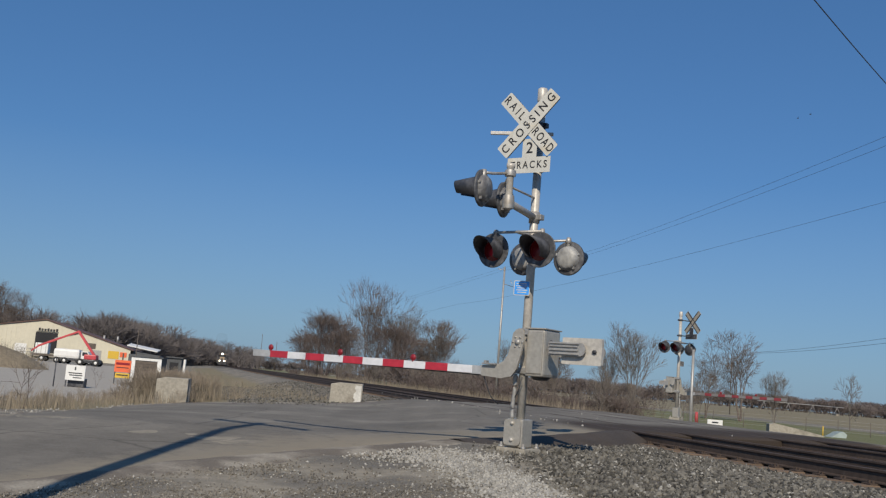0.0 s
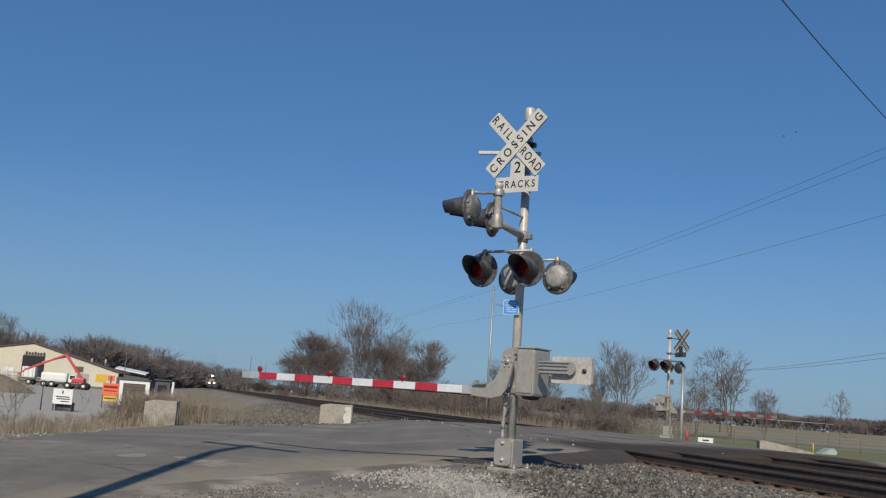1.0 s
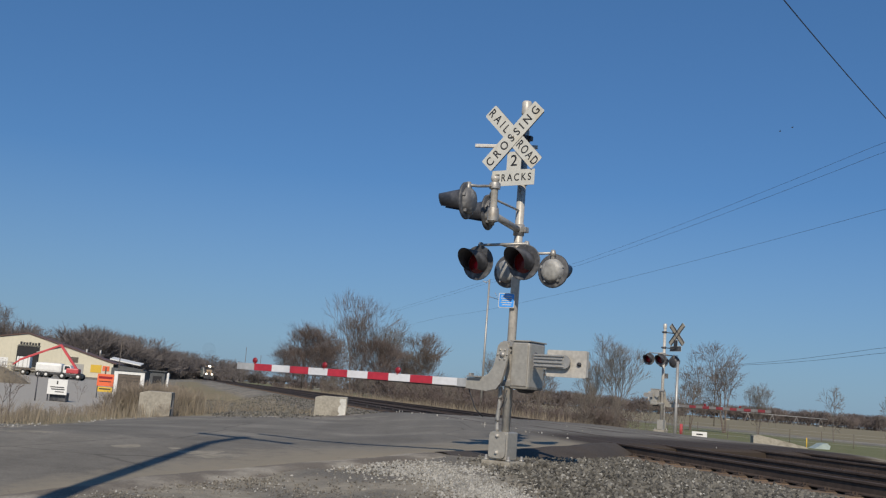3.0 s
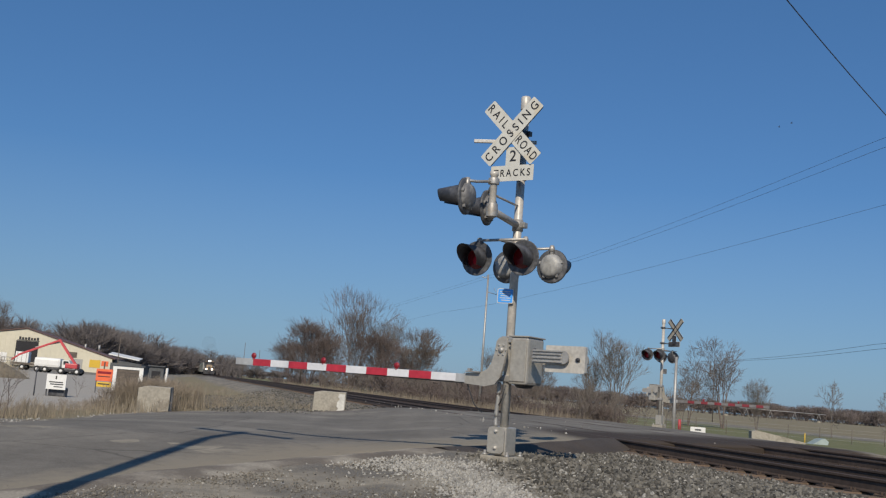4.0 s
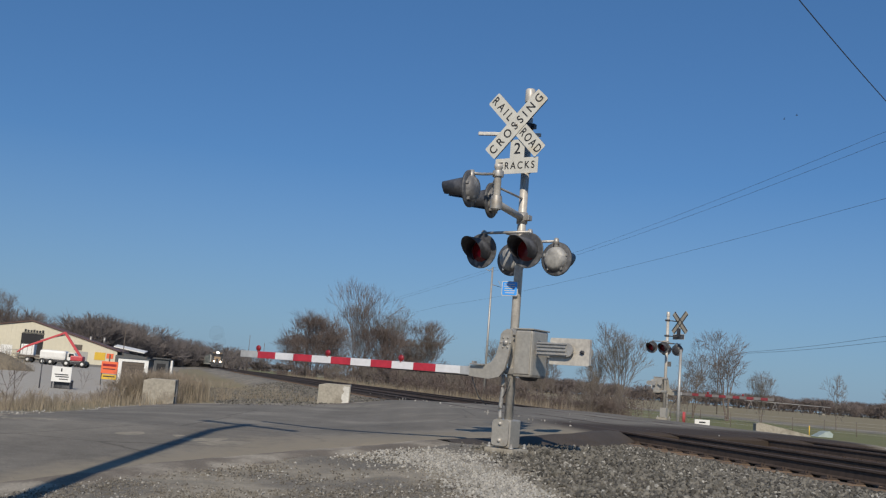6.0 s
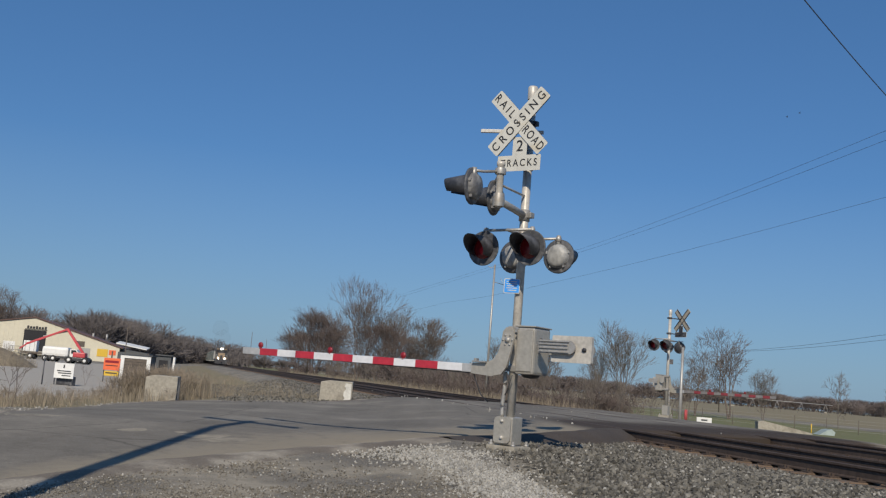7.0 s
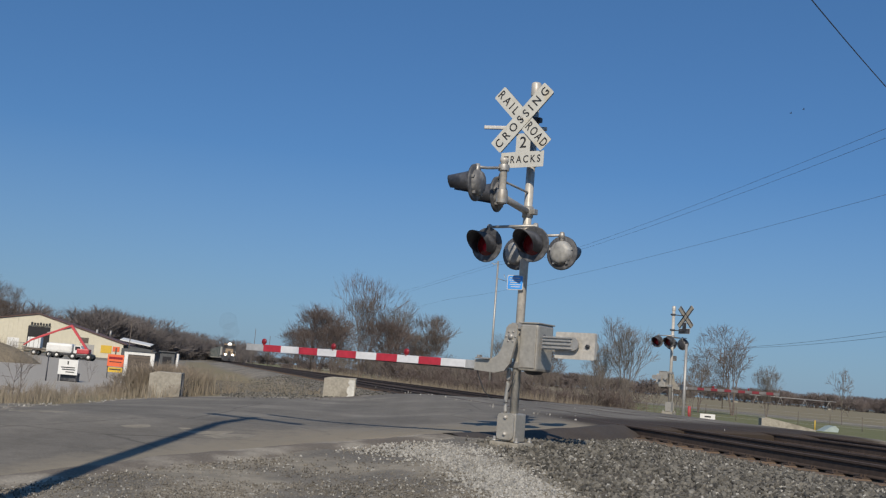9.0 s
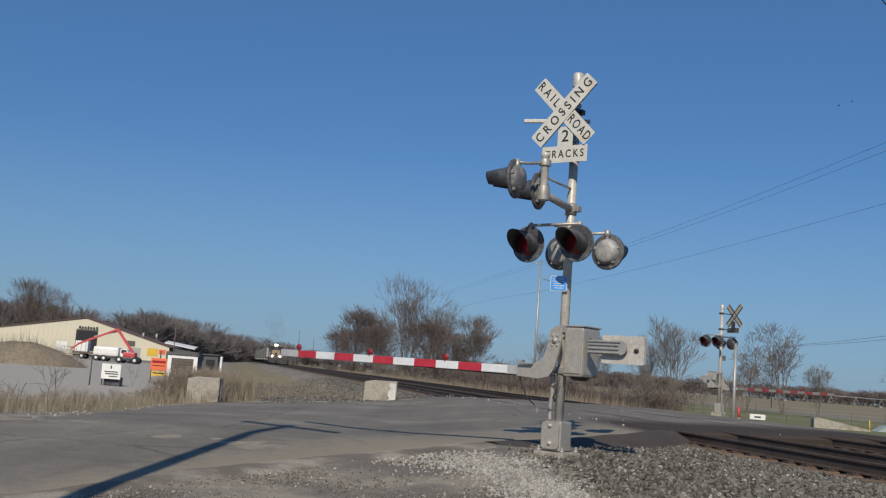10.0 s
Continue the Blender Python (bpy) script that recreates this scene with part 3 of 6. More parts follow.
def crossing_signal(label, at, mast=5.23, buck=4.63, lamps=2.76, buck_turn=0.0, side_pair=True, lit="left", tracks=True, arm_tip=5.15, buck_out=0.30, back_out=0.40, pair=0.38, weight=True, front_out=0.42, buck_side=-0.03, lamp_side=0.0, stripes=None, stripe=0.406):
    sig = thing("crossing_signal", label, "railroad signal", at, "crossing signals")
    # foundation, junction box, mast
    bm = bmesh.new()
    box(bm, -0.23, 0.23, -0.23, 0.23, -0.5, 0.02, 0.02)
    part("foundation", bm, CONCRETE, sig, "weathered concrete footing")
    bm = bmesh.new()
    box(bm, -0.13, 0.13, -0.15, 0.13, 0.03, 0.42, 0.02)
    jb = part("junction_box", bm, CASE_GREY, sig, "grey cast mast base box")
    bm = bmesh.new()
    slab(bm, rounded(0.27, 0.36, 0.06), 0, 0.025, pose(-0.02, -0.152, 0.235) @ UPRIGHT)
    part("cover", bm, CASE_GREY, jb)
    for x, z in ((-0.02, 0.36), (-0.02, 0.13)):
        bm = bmesh.new()
        spin(bm, ((0.0, 0.03), (0.022, 0.028), (0.025, 0.0)), (x, -0.175, z), (0, -1, 0), 10)
        part("bolt", bm, ALUMINIUM, jb)
    for x in (-0.18, 0.18):
        for y in (-0.18, 0.18):
            bm = bmesh.new()
            spin(bm, ((0.0, 0.09), (0.018, 0.09), (0.018, 0.045), (0.035, 0.045), (0.035, 0.02), (0.018, 0.02), (0.018, -0.02)), (x, y, 0.0), sides=8)
            part("anchor_bolt", bm, GALVANISED, sig)
    bm = bmesh.new()
    tube(bm, (0, 0, 0.4), (0, 0, mast - 0.2), 0.062, None, 24)
    pole = part("mast", bm, ALUMINIUM, sig, "weathered aluminium mast")
    bm = bmesh.new()
    spin(bm, ((0.07, -0.2), (0.074, -0.19), (0.074, -0.02), (0.06, 0.0), (0.0, 0.006)), (0, 0, mast))
    part("cap", bm, ALUMINIUM, pole, "bright metal mast cap")
    # crossbuck and the track-count panel on their bracket
    front = pose(0, 0, 0, 0, 0, buck_turn)
    for z in (buck + 0.03, buck - 0.62):
        bm = bmesh.new()
        tube(bm, (0, 0, z), front @ Vector((0, 0.03 - buck_out, z)), 0.022, None, 10)
        tube(bm, (0, 0, z - 0.04), (0, 0, z + 0.04), 0.078, None, 18)
        box(bm, 0.05, 0.12, -0.04, 0.04, z - 0.035, z + 0.035, 0.006)
        part("sign_bracket", bm, DARK_STEEL, sig)
    cb = part("crossbuck", disc_bolt(), GALVANISED, sig, "white crossbuck with black lettering", front @ pose(buck_side, -buck_out, buck - 0.01))
    blade(cb, "RAIL ROAD", -46, 0.0, split=(("RAIL", -0.352), ("ROAD", 0.352)))
    blade(cb, "CROSSING", 46, -0.012, split=(("CROSSING", 0.0),))
    if tracks:
        bm = bmesh.new()
        slab(bm, ((-0.345, 0), (0.345, 0), (0.345, 0.23), (0.115, 0.23), (0.115, 0.50), (-0.115, 0.50), (-0.115, 0.23), (-0.345, 0.23)), 0, 0.006)
        back = bmesh.new()
        slab(back, ((-0.33, 0.02), (0.33, 0.02), (0.33, 0.21), (0.11, 0.21), (0.11, 0.48), (-0.11, 0.48), (-0.11, 0.21), (-0.33, 0.21)), -0.012, -0.002)
        p = part("track_count_panel", bm, SIGN_WHITE, sig, "white panel reading 2 TRACKS", front @ pose(buck_side + 0.03, 0.02 - buck_out, buck - 0.73) @ UPRIGHT)
        part("panel_back", back, DARK_STEEL, p, "dark unpainted panel back")
        lettering("lettering", "2", 0.23, SIGN_BLACK, p, pose(0, 0.36, 0.007))
        lettering("lettering", "TRACKS", 0.15, SIGN_BLACK, p, pose(0, 0.115, 0.007), 0.84, 1.4)
    # cross arms with the two pairs of flashing lamps
    top = lamps + 0.26
    for y, face in ((-front_out, 0), (back_out, 180)):
        bm = bmesh.new()
        tube(bm, (-pair - 0.02 + min(0, lamp_side), y, top), (pair + 0.02 + max(0, lamp_side), y, top), 0.02, None, 10)
        tube(bm, (0, 0, top), (0, y, top), 0.024, None, 10)
        for x in (lamp_side - pair, lamp_side + pair):
            tube(bm, (x, y * 0.93, top + 0.03), (x, y * 0.93, top - 0.12), 0.032, None, 10)
            spin(bm, ((0.0, 0.05), (0.03, 0.04), (0.042, 0.0), (0.042, -0.05), (0.0, -0.05)), (x, y * 0.93, top), sides=12)
        part("cross_arm", bm, GALVANISED, sig)
        for x in (-pair, pair):
            on = (x < 0) == (lit == "left") if y < 0 else (x > 0) == (lit == "back")
            lamp_head(sig, pose(x + lamp_side, y, lamps, 0, 0, face), on, 0.40, None if weight else DARK_STEEL)
    bm = bmesh.new()
    tube(bm, (0, 0, top - 0.06), (0, 0, top + 0.06), 0.082, None, 20)
    part("collar", bm, GALVANISED, sig)
    # gate mechanism
    bm = bmesh.new()
    box(bm, 0.15, 0.45, -0.24, 0.20, 1.02, 1.68, 0.04)
    case = part("gate_mechanism", bm, CASE_GREY, sig, "grey gate mechanism case")
    bm = bmesh.new()
    box(bm, 0.175, 0.425, -0.252, -0.235, 1.06, 1.63, 0.012)
    part("door", bm, CASE_GREY, case)
    bm = bmesh.new()
    box(bm, 0.13, 0.46, -0.255, 0.215, 1.675, 1.695, 0.008)
    part("lid", bm, CASE_GREY, case)
    for dy, z in ((-0.07, 1.50), (0.09, 1.42)):
        bm = bmesh.new()
        spin(bm, ((0.0, 0.03), (0.035, 0.025), (0.05, 0.0)), (0.445, dy, z), (1, 0, 0), 14)
        part("latch", bm, DARK_STEEL, case)
    bm = bmesh.new()
    spin(bm, ((0.0, -0.06), (0.10, -0.05), (0.15, 0.0), (0.15, 0.02)), (0.28, 0, 1.03))
    part("motor_cover", bm, DARK_STEEL, case, "dark motor cover under the case")
    for z in (1.05, 1.6):
        bm = bmesh.new()
        box(bm, -0.09, 0.16, -0.09, 0.09, z, z + 0.09, 0.012)
        part("clamp", bm, GALVANISED, sig)
    # arm support on the traffic side, and the counterweight arm and plate
    for y in (-0.32, 0.27):
        bm = bmesh.new()
        out = ((0.15, 1.66), (0.04, 1.655), (-0.01, 1.60), (-0.03, 1.44), (-0.07, 1.30), (-0.14, 1.20), (-0.26, 1.145), (-0.50, 1.135), (-0.50, 0.985),
               (-0.16, 0.965), (0.0, 1.0), (0.08, 1.10), (0.13, 1.30), (0.17, 1.50))
        if y > 0:
            out = ((0.20, 1.64), (0.10, 1.66), (0.02, 1.58), (0.02, 1.40), (0.12, 1.32), (0.21, 1.40))
        slab(bm, out, -0.02, 0.02, pose(0, y, 0) @ UPRIGHT)
        sup = part("arm_support", bm, CASE_GREY, sig, "grey cast arm support")
        bm = bmesh.new()
        spin(bm, ((0.0, 0.03), (0.035, 0.025), (0.04, 0.0)), (0.075, y - 0.02, 1.48), (0, -1, 0), 16)
        for k in range(6):
            a = k * math.pi / 3
            spin(bm, ((0.0, 0.016), (0.014, 0.012), (0.014, 0.0)), (0.075 + 0.075 * math.cos(a), y - 0.02, 1.48 + 0.075 * math.sin(a)), (0, -1, 0), 8)
        part("pivot", bm, GALVANISED, sup)
        bm = bmesh.new()  # counterweight arm: a slotted bar with a round end
        far, start = (1.02 if weight else 0.62), (0.56 if y < 0 else 0.30)
        ring = [(start, 1.33), (far, 1.33)] + [(far + 0.09 * math.cos(radians(a)), 1.42 + 0.09 * math.sin(radians(a))) for a in range(-75, 90, 15)] + [(far, 1.51), (start, 1.51)]
        slab(bm, ring, -0.012, 0.012, pose(0, y + 0.03, 0) @ UPRIGHT)
        cw = part("counterweight_arm", bm, GALVANISED, sig)
        for z0, z1, end in ((1.395, 1.415, far - 0.02), (1.445, 1.465, far - 0.02), (1.345, 1.357, far), (1.487, 1.499, far)):
            bm = bmesh.new()
            box(bm, max(start, 0.46), end, y - 0.006, y + 0.022, z0, z1, 0.003)
            part("rib", bm, GALVANISED, cw)
    bm = bmesh.new()
    slab(bm, rounded(0.60 if weight else 0.2, 0.36, 0.02), -0.03, 0.03, pose(1.02 if weight else 0.6, -0.20, 1.40) @ UPRIGHT)
    plate = part("counterweight", bm, ALUMINIUM, sig, "flat steel counterweight plate")
    if weight:
        bm = bmesh.new()
        spin(bm, ((0.0, 0.03), (0.03, 0.025), (0.03, 0.0)), (1.22, -0.23, 1.40), (0, -1, 0), 6)
        box(bm, 1.19, 1.26, -0.262, -0.258, 1.39, 1.41)
        part("bolt", bm, DARK_STEEL, plate)
    bm = bmesh.new()
    box(bm, -0.46, -0.24, -0.40, -0.24, 1.145, 1.165, 0.004)
    box(bm, -0.44, -0.40, -0.38, -0.30, 1.165, 1.20, 0.004)
    part("adapter", bm, GALVANISED, sig)
    # the striped arm
    bm = bmesh.new()
    box(bm, -0.68, -0.30, -0.335, -0.305, 1.0, 1.12, 0.006)
    arm = part("gate_arm", bm, ARM_GREY, sig, "red and white striped gate arm, lowered")
    x, k = -0.66, 0
    edges = [-0.66] + [-1.09 - stripe * i for i in range(16 if stripes else 11)]
    edges = [e for e in edges[:-1] if e > -arm_tip + 0.1] + [-arm_tip]
    pale, red = stripes or (ARM_WHITE, ARM_RED)
    for a, b in zip(edges, edges[1:]):
        bm = bmesh.new()
        box(bm, b, a, -0.34, -0.26, 1.005, 1.115, 0.004)
        lift = pose(0, 0, -0.006 * a)
        part("stripe", bm, (pale if k % 2 == 0 else red) if k < 10 or stripes else ARM_GREY, arm, "", lift)
        k += 1
    for lx in [d for d in (-1.74, -3.20, -4.75) if d > -arm_tip]:
        bm = bmesh.new()
        tube(bm, (lx, -0.325, 1.10), (lx, -0.325, 1.125), 0.02, None, 8)
        spin(bm, ((0.0, -0.018), (0.044, -0.016), (0.05, 0.0), (0.044, 0.016), (0.0, 0.018)), (lx, -0.325, 1.165), (0, -1, 0), 16)
        part("arm_light", bm, RED_PLASTIC, arm, "small red arm light", pose(0, 0, -0.006 * lx))
    bm = bmesh.new()
    pipe(bm, [(-0.5 - 0.083 * (arm_tip + 0.25) * i, -0.30, 0.990 + 0.006 * i) for i in range(10)], 0.008, 6)
    part("cable", bm, WIRE, arm)
    bm = bmesh.new()
    pipe(bm, [(-0.48, -0.30, 1.0), (-0.45, -0.25, 0.86), (-0.40, -0.2, 0.70), (-0.33, -0.1, 0.60)], 0.008, 6)
    part("cable", bm, WIRE, arm)
    bm = bmesh.new()
    pipe(bm, [(0.10, -0.2, 1.0), (0.02, -0.15, 0.80), (-0.10, -0.08, 0.66)], 0.008, 6)
    part("cable", bm, WIRE, arm)
    bm = bmesh.new()
    pipe(bm, [(-0.075 + 0.012 * math.sin(i * 0.3), -0.10, 1.04 - 0.62 * i / 20) for i in range(21)], 0.03, 10)
    part("conduit", bm, GALVANISED, sig, "bent flexible conduit")
    # blue notice
    bm = bmesh.new()
    slab(bm, rounded(0.235, 0.21, 0.02), 0, 0.004)
    notice = part("notice", bm, SIGN_WHITE if weight else TARGET, sig, "small blue notice plate", pose(-0.05, -0.125, 2.26, 0, 0, 18) @ UPRIGHT)
    bm = bmesh.new()
    slab(bm, rounded(0.215, 0.19, 0.015), 0.0045, 0.007)
    part("panel", bm, SIGN_BLUE, notice)
    bm = bmesh.new()
    for r, (z, segs) in enumerate(((0.062, ((-0.08, -0.03), (-0.02, 0.07))), (0.03, ((-0.085, -0.06), (-0.05, 0.02), (0.03, 0.08))), (0.0, ((-0.07, 0.06),)), (-0.03, ((-0.08, 0.0), (0.01, 0.08))), (-0.062, ((-0.06, 0.07),)))):
        for a, b in segs:
            box(bm, a, b, z - 0.0055, z + 0.0055, 0.007, 0.0085)
    part("bars", bm, SIGN_WHITE, notice)
    if side_pair:
        # a bracketed second pair that faces the side road
        bm = bmesh.new()
        spin(bm, ((0.0, -0.34), (0.045, -0.33), (0.05, -0.30), (0.05, 0.24), (0.06, 0.25), (0.06, 0.30), (0.0, 0.31)), (0.145, -0.945, 3.575), sides=18)
        hx, hy = 0.145, -0.945
        post = part("side_post", bm, ALUMINIUM, sig, "short side post with cap")
        bm = bmesh.new()
        tube(bm, (0, 0, 3.30), (hx, hy, 3.34), 0.05, None, 14)
        tube(bm, (0, 0, 3.58), (hx, hy, 3.56), 0.016, None, 10)
        tube(bm, (0, 0, 3.22), (0, 0, 3.38), 0.08, None, 18)
        box(bm, -0.02, 0.14, -0.05, 0.05, 3.26, 3.34, 0.01)
        spin(bm, ((0.075, -0.09), (0.085, 0.0), (0.075, 0.09)), (hx, hy, 3.34))
        spin(bm, ((0.075, -0.04), (0.08, 0.0), (0.075, 0.04)), (hx, hy, 3.74))
        part("side_bracket", bm, GALVANISED, sig)
        bm = bmesh.new()
        side = pose(hx + 0.07, hy - 0.02, 0, 0, 0, SIDE_TURN)
        for x in (-0.40, 0.40):
            pipe(bm, [(hx, hy, 3.74), side @ Vector((x * 0.6, -0.2, 3.68)), side @ Vector((x, -0.27, 3.66))], 0.02, 10)
            tube(bm, side @ Vector((x, -0.27, 3.70)), side @ Vector((x, -0.27, 3.55)), 0.034, None, 10)
        part("side_arm", bm, GALVANISED, sig)
        for x in (-0.40, 0.40):
            lamp_head(sig, side @ pose(x, -0.28, 3.445), False, 0.38, LAMP_GREY, 0.62, 0.85)
        # bell bracket bar behind the crossbuck
        bm = bmesh.new()
        box(bm, -0.74, 0.19, 0.03, 0.075, buck - 0.10, buck - 0.05, 0.006)
        part("bar", bm, GALVANISED, sig, "flat horizontal bracket bar", pose(0, 0, 0, 0, 0, 24))
    return sig


SIDE_TURN = -79.0


def disc_bolt():
    bm = bmesh.new()
    spin(bm, ((0.0, 0.03), (0.02, 0.028), (0.026, 0.0)), (0, -0.012, 0), (0, -1, 0), 10)
    return bm


crossing_signal("aluminium crossing signal with crossbuck, hooded lamps and lowered gate", pose(1.18, 14.2, 0.0, 0, 0, -36), buck_turn=3.0)
crossing_signal("second crossing signal across the tracks, seen from behind, gate lowered", pose(9.95, 42.0, 0.12, 0, 0, 144), mast=4.45, buck=4.06, lamps=2.90, side_pair=False, lit="back", arm_tip=4.45, buck_side=-0.06, buck_turn=-25.0, lamp_side=0.14, stripe=0.285, stripes=(ARM_BACK, ARM_BACK_RED), buck_out=0.62, back_out=0.60, pair=0.26, weight=False, front_out=0.85)


# ---- bare trees ----
def grow(seed, height, width=0.5, trunk=0.12, levels=4, stems=1, fan=0.35, bole=0.3, fork=(16, 34), three=0.4, shoots=0.7, sprays=3, twig=0.008, lift=0.3, ratio=(0.72, 0.92)):
    """A leafless tree as vertices and faces: stems that fork again and again into a domed crown of fine twigs."""
    rng = random.Random(seed)
    verts, faces = [], []

    def limb(a, b, r0, r1, sides):
        q = (b - a).to_track_quat("Z", "Y").to_matrix()
        base = len(verts)
        for p, r in ((a, r0), (b, r1)):
            for i in range(sides):
                an = 2 * math.pi * i / sides
                verts.append(p + q @ Vector((r * math.cos(an), r * math.sin(an), 0)))
        for i in range(sides):
            faces.append((base + i, base + (i + 1) % sides, base + sides + (i + 1) % sides, base + sides + i))

    def bent(d, degrees_, az):
        side = d.orthogonal().normalized()
        side.rotate(Matrix.Rotation(az, 3, d))
        return (d * math.cos(radians(degrees_)) + side * math.sin(radians(degrees_))).normalized()

    def branch(p, d, length, r, level):
        n = 3 if level < 2 else 2 if level < levels else 1
        pts, ways = [p], [d]
        for i in range(n):
            d = (d + Vector((rng.uniform(-1, 1), rng.uniform(-1, 1), rng.uniform(-0.6, 1.0))) * 0.13 + Vector((0, 0, lift * 0.14))).normalized()
            pts.append(pts[-1] + d * (length / n))
            ways.append(d)
        radii = [max(twig, r * (1 - 0.34 * i / n)) for i in range(n + 1)]
        for i in range(n):
            limb(pts[i], pts[i + 1], radii[i], radii[i + 1], 6 if level == 0 else 4 if level < 2 else 3)
        if level >= levels:
            for _ in range(sprays):
                t = rng.uniform(0.2, 1.0)
                at = pts[0].lerp(pts[-1], t)
                limb(at, at + bent(d, rng.uniform(5, 30), rng.uniform(0, 6.283)) * length * rng.uniform(0.6, 1.3), twig, twig * 0.5, 3)
            return
        kids = 3 if rng.random() < three else 2
        az = rng.uniform(0, 6.283)
        for k in range(kids):
            branch(pts[-1], bent(d, rng.uniform(*fork), az + 6.283 * k / kids + rng.uniform(-0.5, 0.5)), length * rng.uniform(*ratio), r * 0.66, level + 1)
        for j in range(1, n):
            if rng.random() < shoots and (level or j == n - 1):
                branch(pts[j], bent(ways[j], rng.uniform(fork[1], fork[1] + 22), rng.uniform(0, 6.283)), length * rng.uniform(0.5, 0.75), r * 0.42, min(levels, level + 2))

    for i in range(stems):
        az = 2 * math.pi * (i + rng.uniform(0, 0.6)) / stems
        out = fan * rng.uniform(0.3, 1.0) if stems > 1 else 0.04
        d = Vector((math.cos(az) * out, math.sin(az) * out, 1)).normalized()
        foot = 0.02 * height * (stems > 1)
        branch(Vector((math.cos(az) * foot, math.sin(az) * foot, -0.03 * height)), d, height * bole * rng.uniform(0.75, 1.1), trunk * rng.uniform(0.7, 1.0), 0)
    k = height / max(v.z for v in verts)
    reach = sorted(math.hypot(v.x, v.y) for v in verts)[int(len(verts) * 0.90)]
    side = width * height / 2 / reach
    # the crown fills out to a rounded top
    return [Vector((v.x * side, v.y * side, height * (1 - (1 - v.z * k / height) ** 1.3) if v.z > 0 else v.z * k)) for v in verts], faces


def tree_mesh(name, mat_, **kw):
    v, f = grow(**kw)
    me = bpy.data.meshes.new(name)
    me.from_pydata([tuple(c) for c in v], [], f)
    me.materials.append(mat_)
    return me


def tree(x, y, height, mesh_, label, turn=0.0, group="bare trees", name="tree", base_height=10.0):
    ob = new(name, mesh_)
    k = height / base_height
    ob.matrix_basis = pose(x, y, ground_z(x, y), 0, 0, turn) @ Matrix.Scale(k, 4)
    return tagged(ob, label, "tree", group)


FINE = dict(levels=5, sprays=5, shoots=0.7, ratio=(0.72, 0.92))
TALL = tree_mesh("tree", BARK, seed=3, height=10, width=0.41, trunk=0.13, stems=5, fan=0.34, bole=0.36, fork=(12, 30), twig=0.012, lift=0.8, **FINE)
ROUND = tree_mesh("tree", BARK, seed=8, height=10, width=0.57, trunk=0.11, stems=6, fan=0.5, bole=0.32, fork=(12, 32), twig=0.013, lift=0.7, **FINE)
DENSE = tree_mesh("tree", TWIG_RED, seed=14, height=10, width=0.78, trunk=0.10, stems=8, fan=0.6, bole=0.26, fork=(14, 34), twig=0.013, lift=0.5, **FINE)
SLENDER = tree_mesh("tree", BARK_GREY, seed=17, height=10, width=0.48, trunk=0.13, stems=4, fan=0.3, bole=0.36, fork=(10, 26), twig=0.013, lift=0.7, **FINE)
PALE = tree_mesh("tree", BARK, seed=27, height=10, width=0.66, trunk=0.26, stems=2, fan=0.22, bole=0.30, fork=(18, 40), twig=0.014, lift=0.35, **dict(FINE, levels=6, shoots=0.5))
SPARSE = tree_mesh("tree", BARK_GREY, seed=29, height=10, width=0.55, trunk=0.22, stems=1, bole=0.30, fork=(20, 42), three=0.5, twig=0.018, lift=0.35, **FINE)
for x, y, h, me, turn, label in (
        (-8.2, 112.0, 12.5, TALL, 20, "tall bare tree above the trackside brush"),
        (-18.6, 161.0, 11.6, DENSE, 0, "dense reddish bare tree beside the tracks"),
        (-15.4, 154.0, 9.0, DENSE, 120, "dense reddish bare tree beside the tracks"),
        (-22.4, 170.0, 8.0, DENSE, 220, "dense reddish bare tree beside the tracks"),
        (-5.6, 110.0, 7.6, DENSE, 60, "dense reddish bare tree beside the tracks"),
        (-4.6, 115.0, 9.9, SLENDER, 60, "slender bare tree beside the tracks"),
        (-0.6, 118.0, 8.9, ROUND, 200, "spreading bare tree beside the tracks"),
        (-2.4, 121.0, 6.6, ROUND, 320, "spreading bare tree beside the tracks"),
        (4.5, 118.0, 4.0, SPARSE, 40, "small bare tree in the brush beyond the tracks"),
        (14.6, 76.0, 7.2, SLENDER, 140, "bare tree in the brush beyond the tracks"),
        (13.4, 80.0, 5.4, SLENDER, 10, "bare tree in the brush beyond the tracks"),
        (10.4, 92.0, 6.0, ROUND, 90, "bare tree in the brush beyond the tracks"),
        (6.6, 96.0, 6.0, SLENDER, 250, "bare tree in the brush beyond the tracks"),
        (27.0, 90.0, 8.3, PALE, 30, "open-crowned bare tree at the field's edge"),
        (24.2, 91.0, 6.0, PALE, 190, "open-crowned bare tree at the field's edge"),
        (29.4, 88.0, 4.8, SLENDER, 70, "small dense leafless tree at the field's edge"),
        (34.8, 85.0, 5.0, SPARSE, 80, "small pale leafless tree at the field's edge"),
        (38.2, 82.0, 4.4, SPARSE, 250, "small pale leafless tree at the field's edge"),
        (-102.0, 238.0, 16.0, TALL, 0, "tall bare tree behind the workshop"),
        (-109.0, 240.0, 18.0, ROUND, 0, "tall bare tree behind the workshop")):
    tree(x, y, h, me, label, turn)


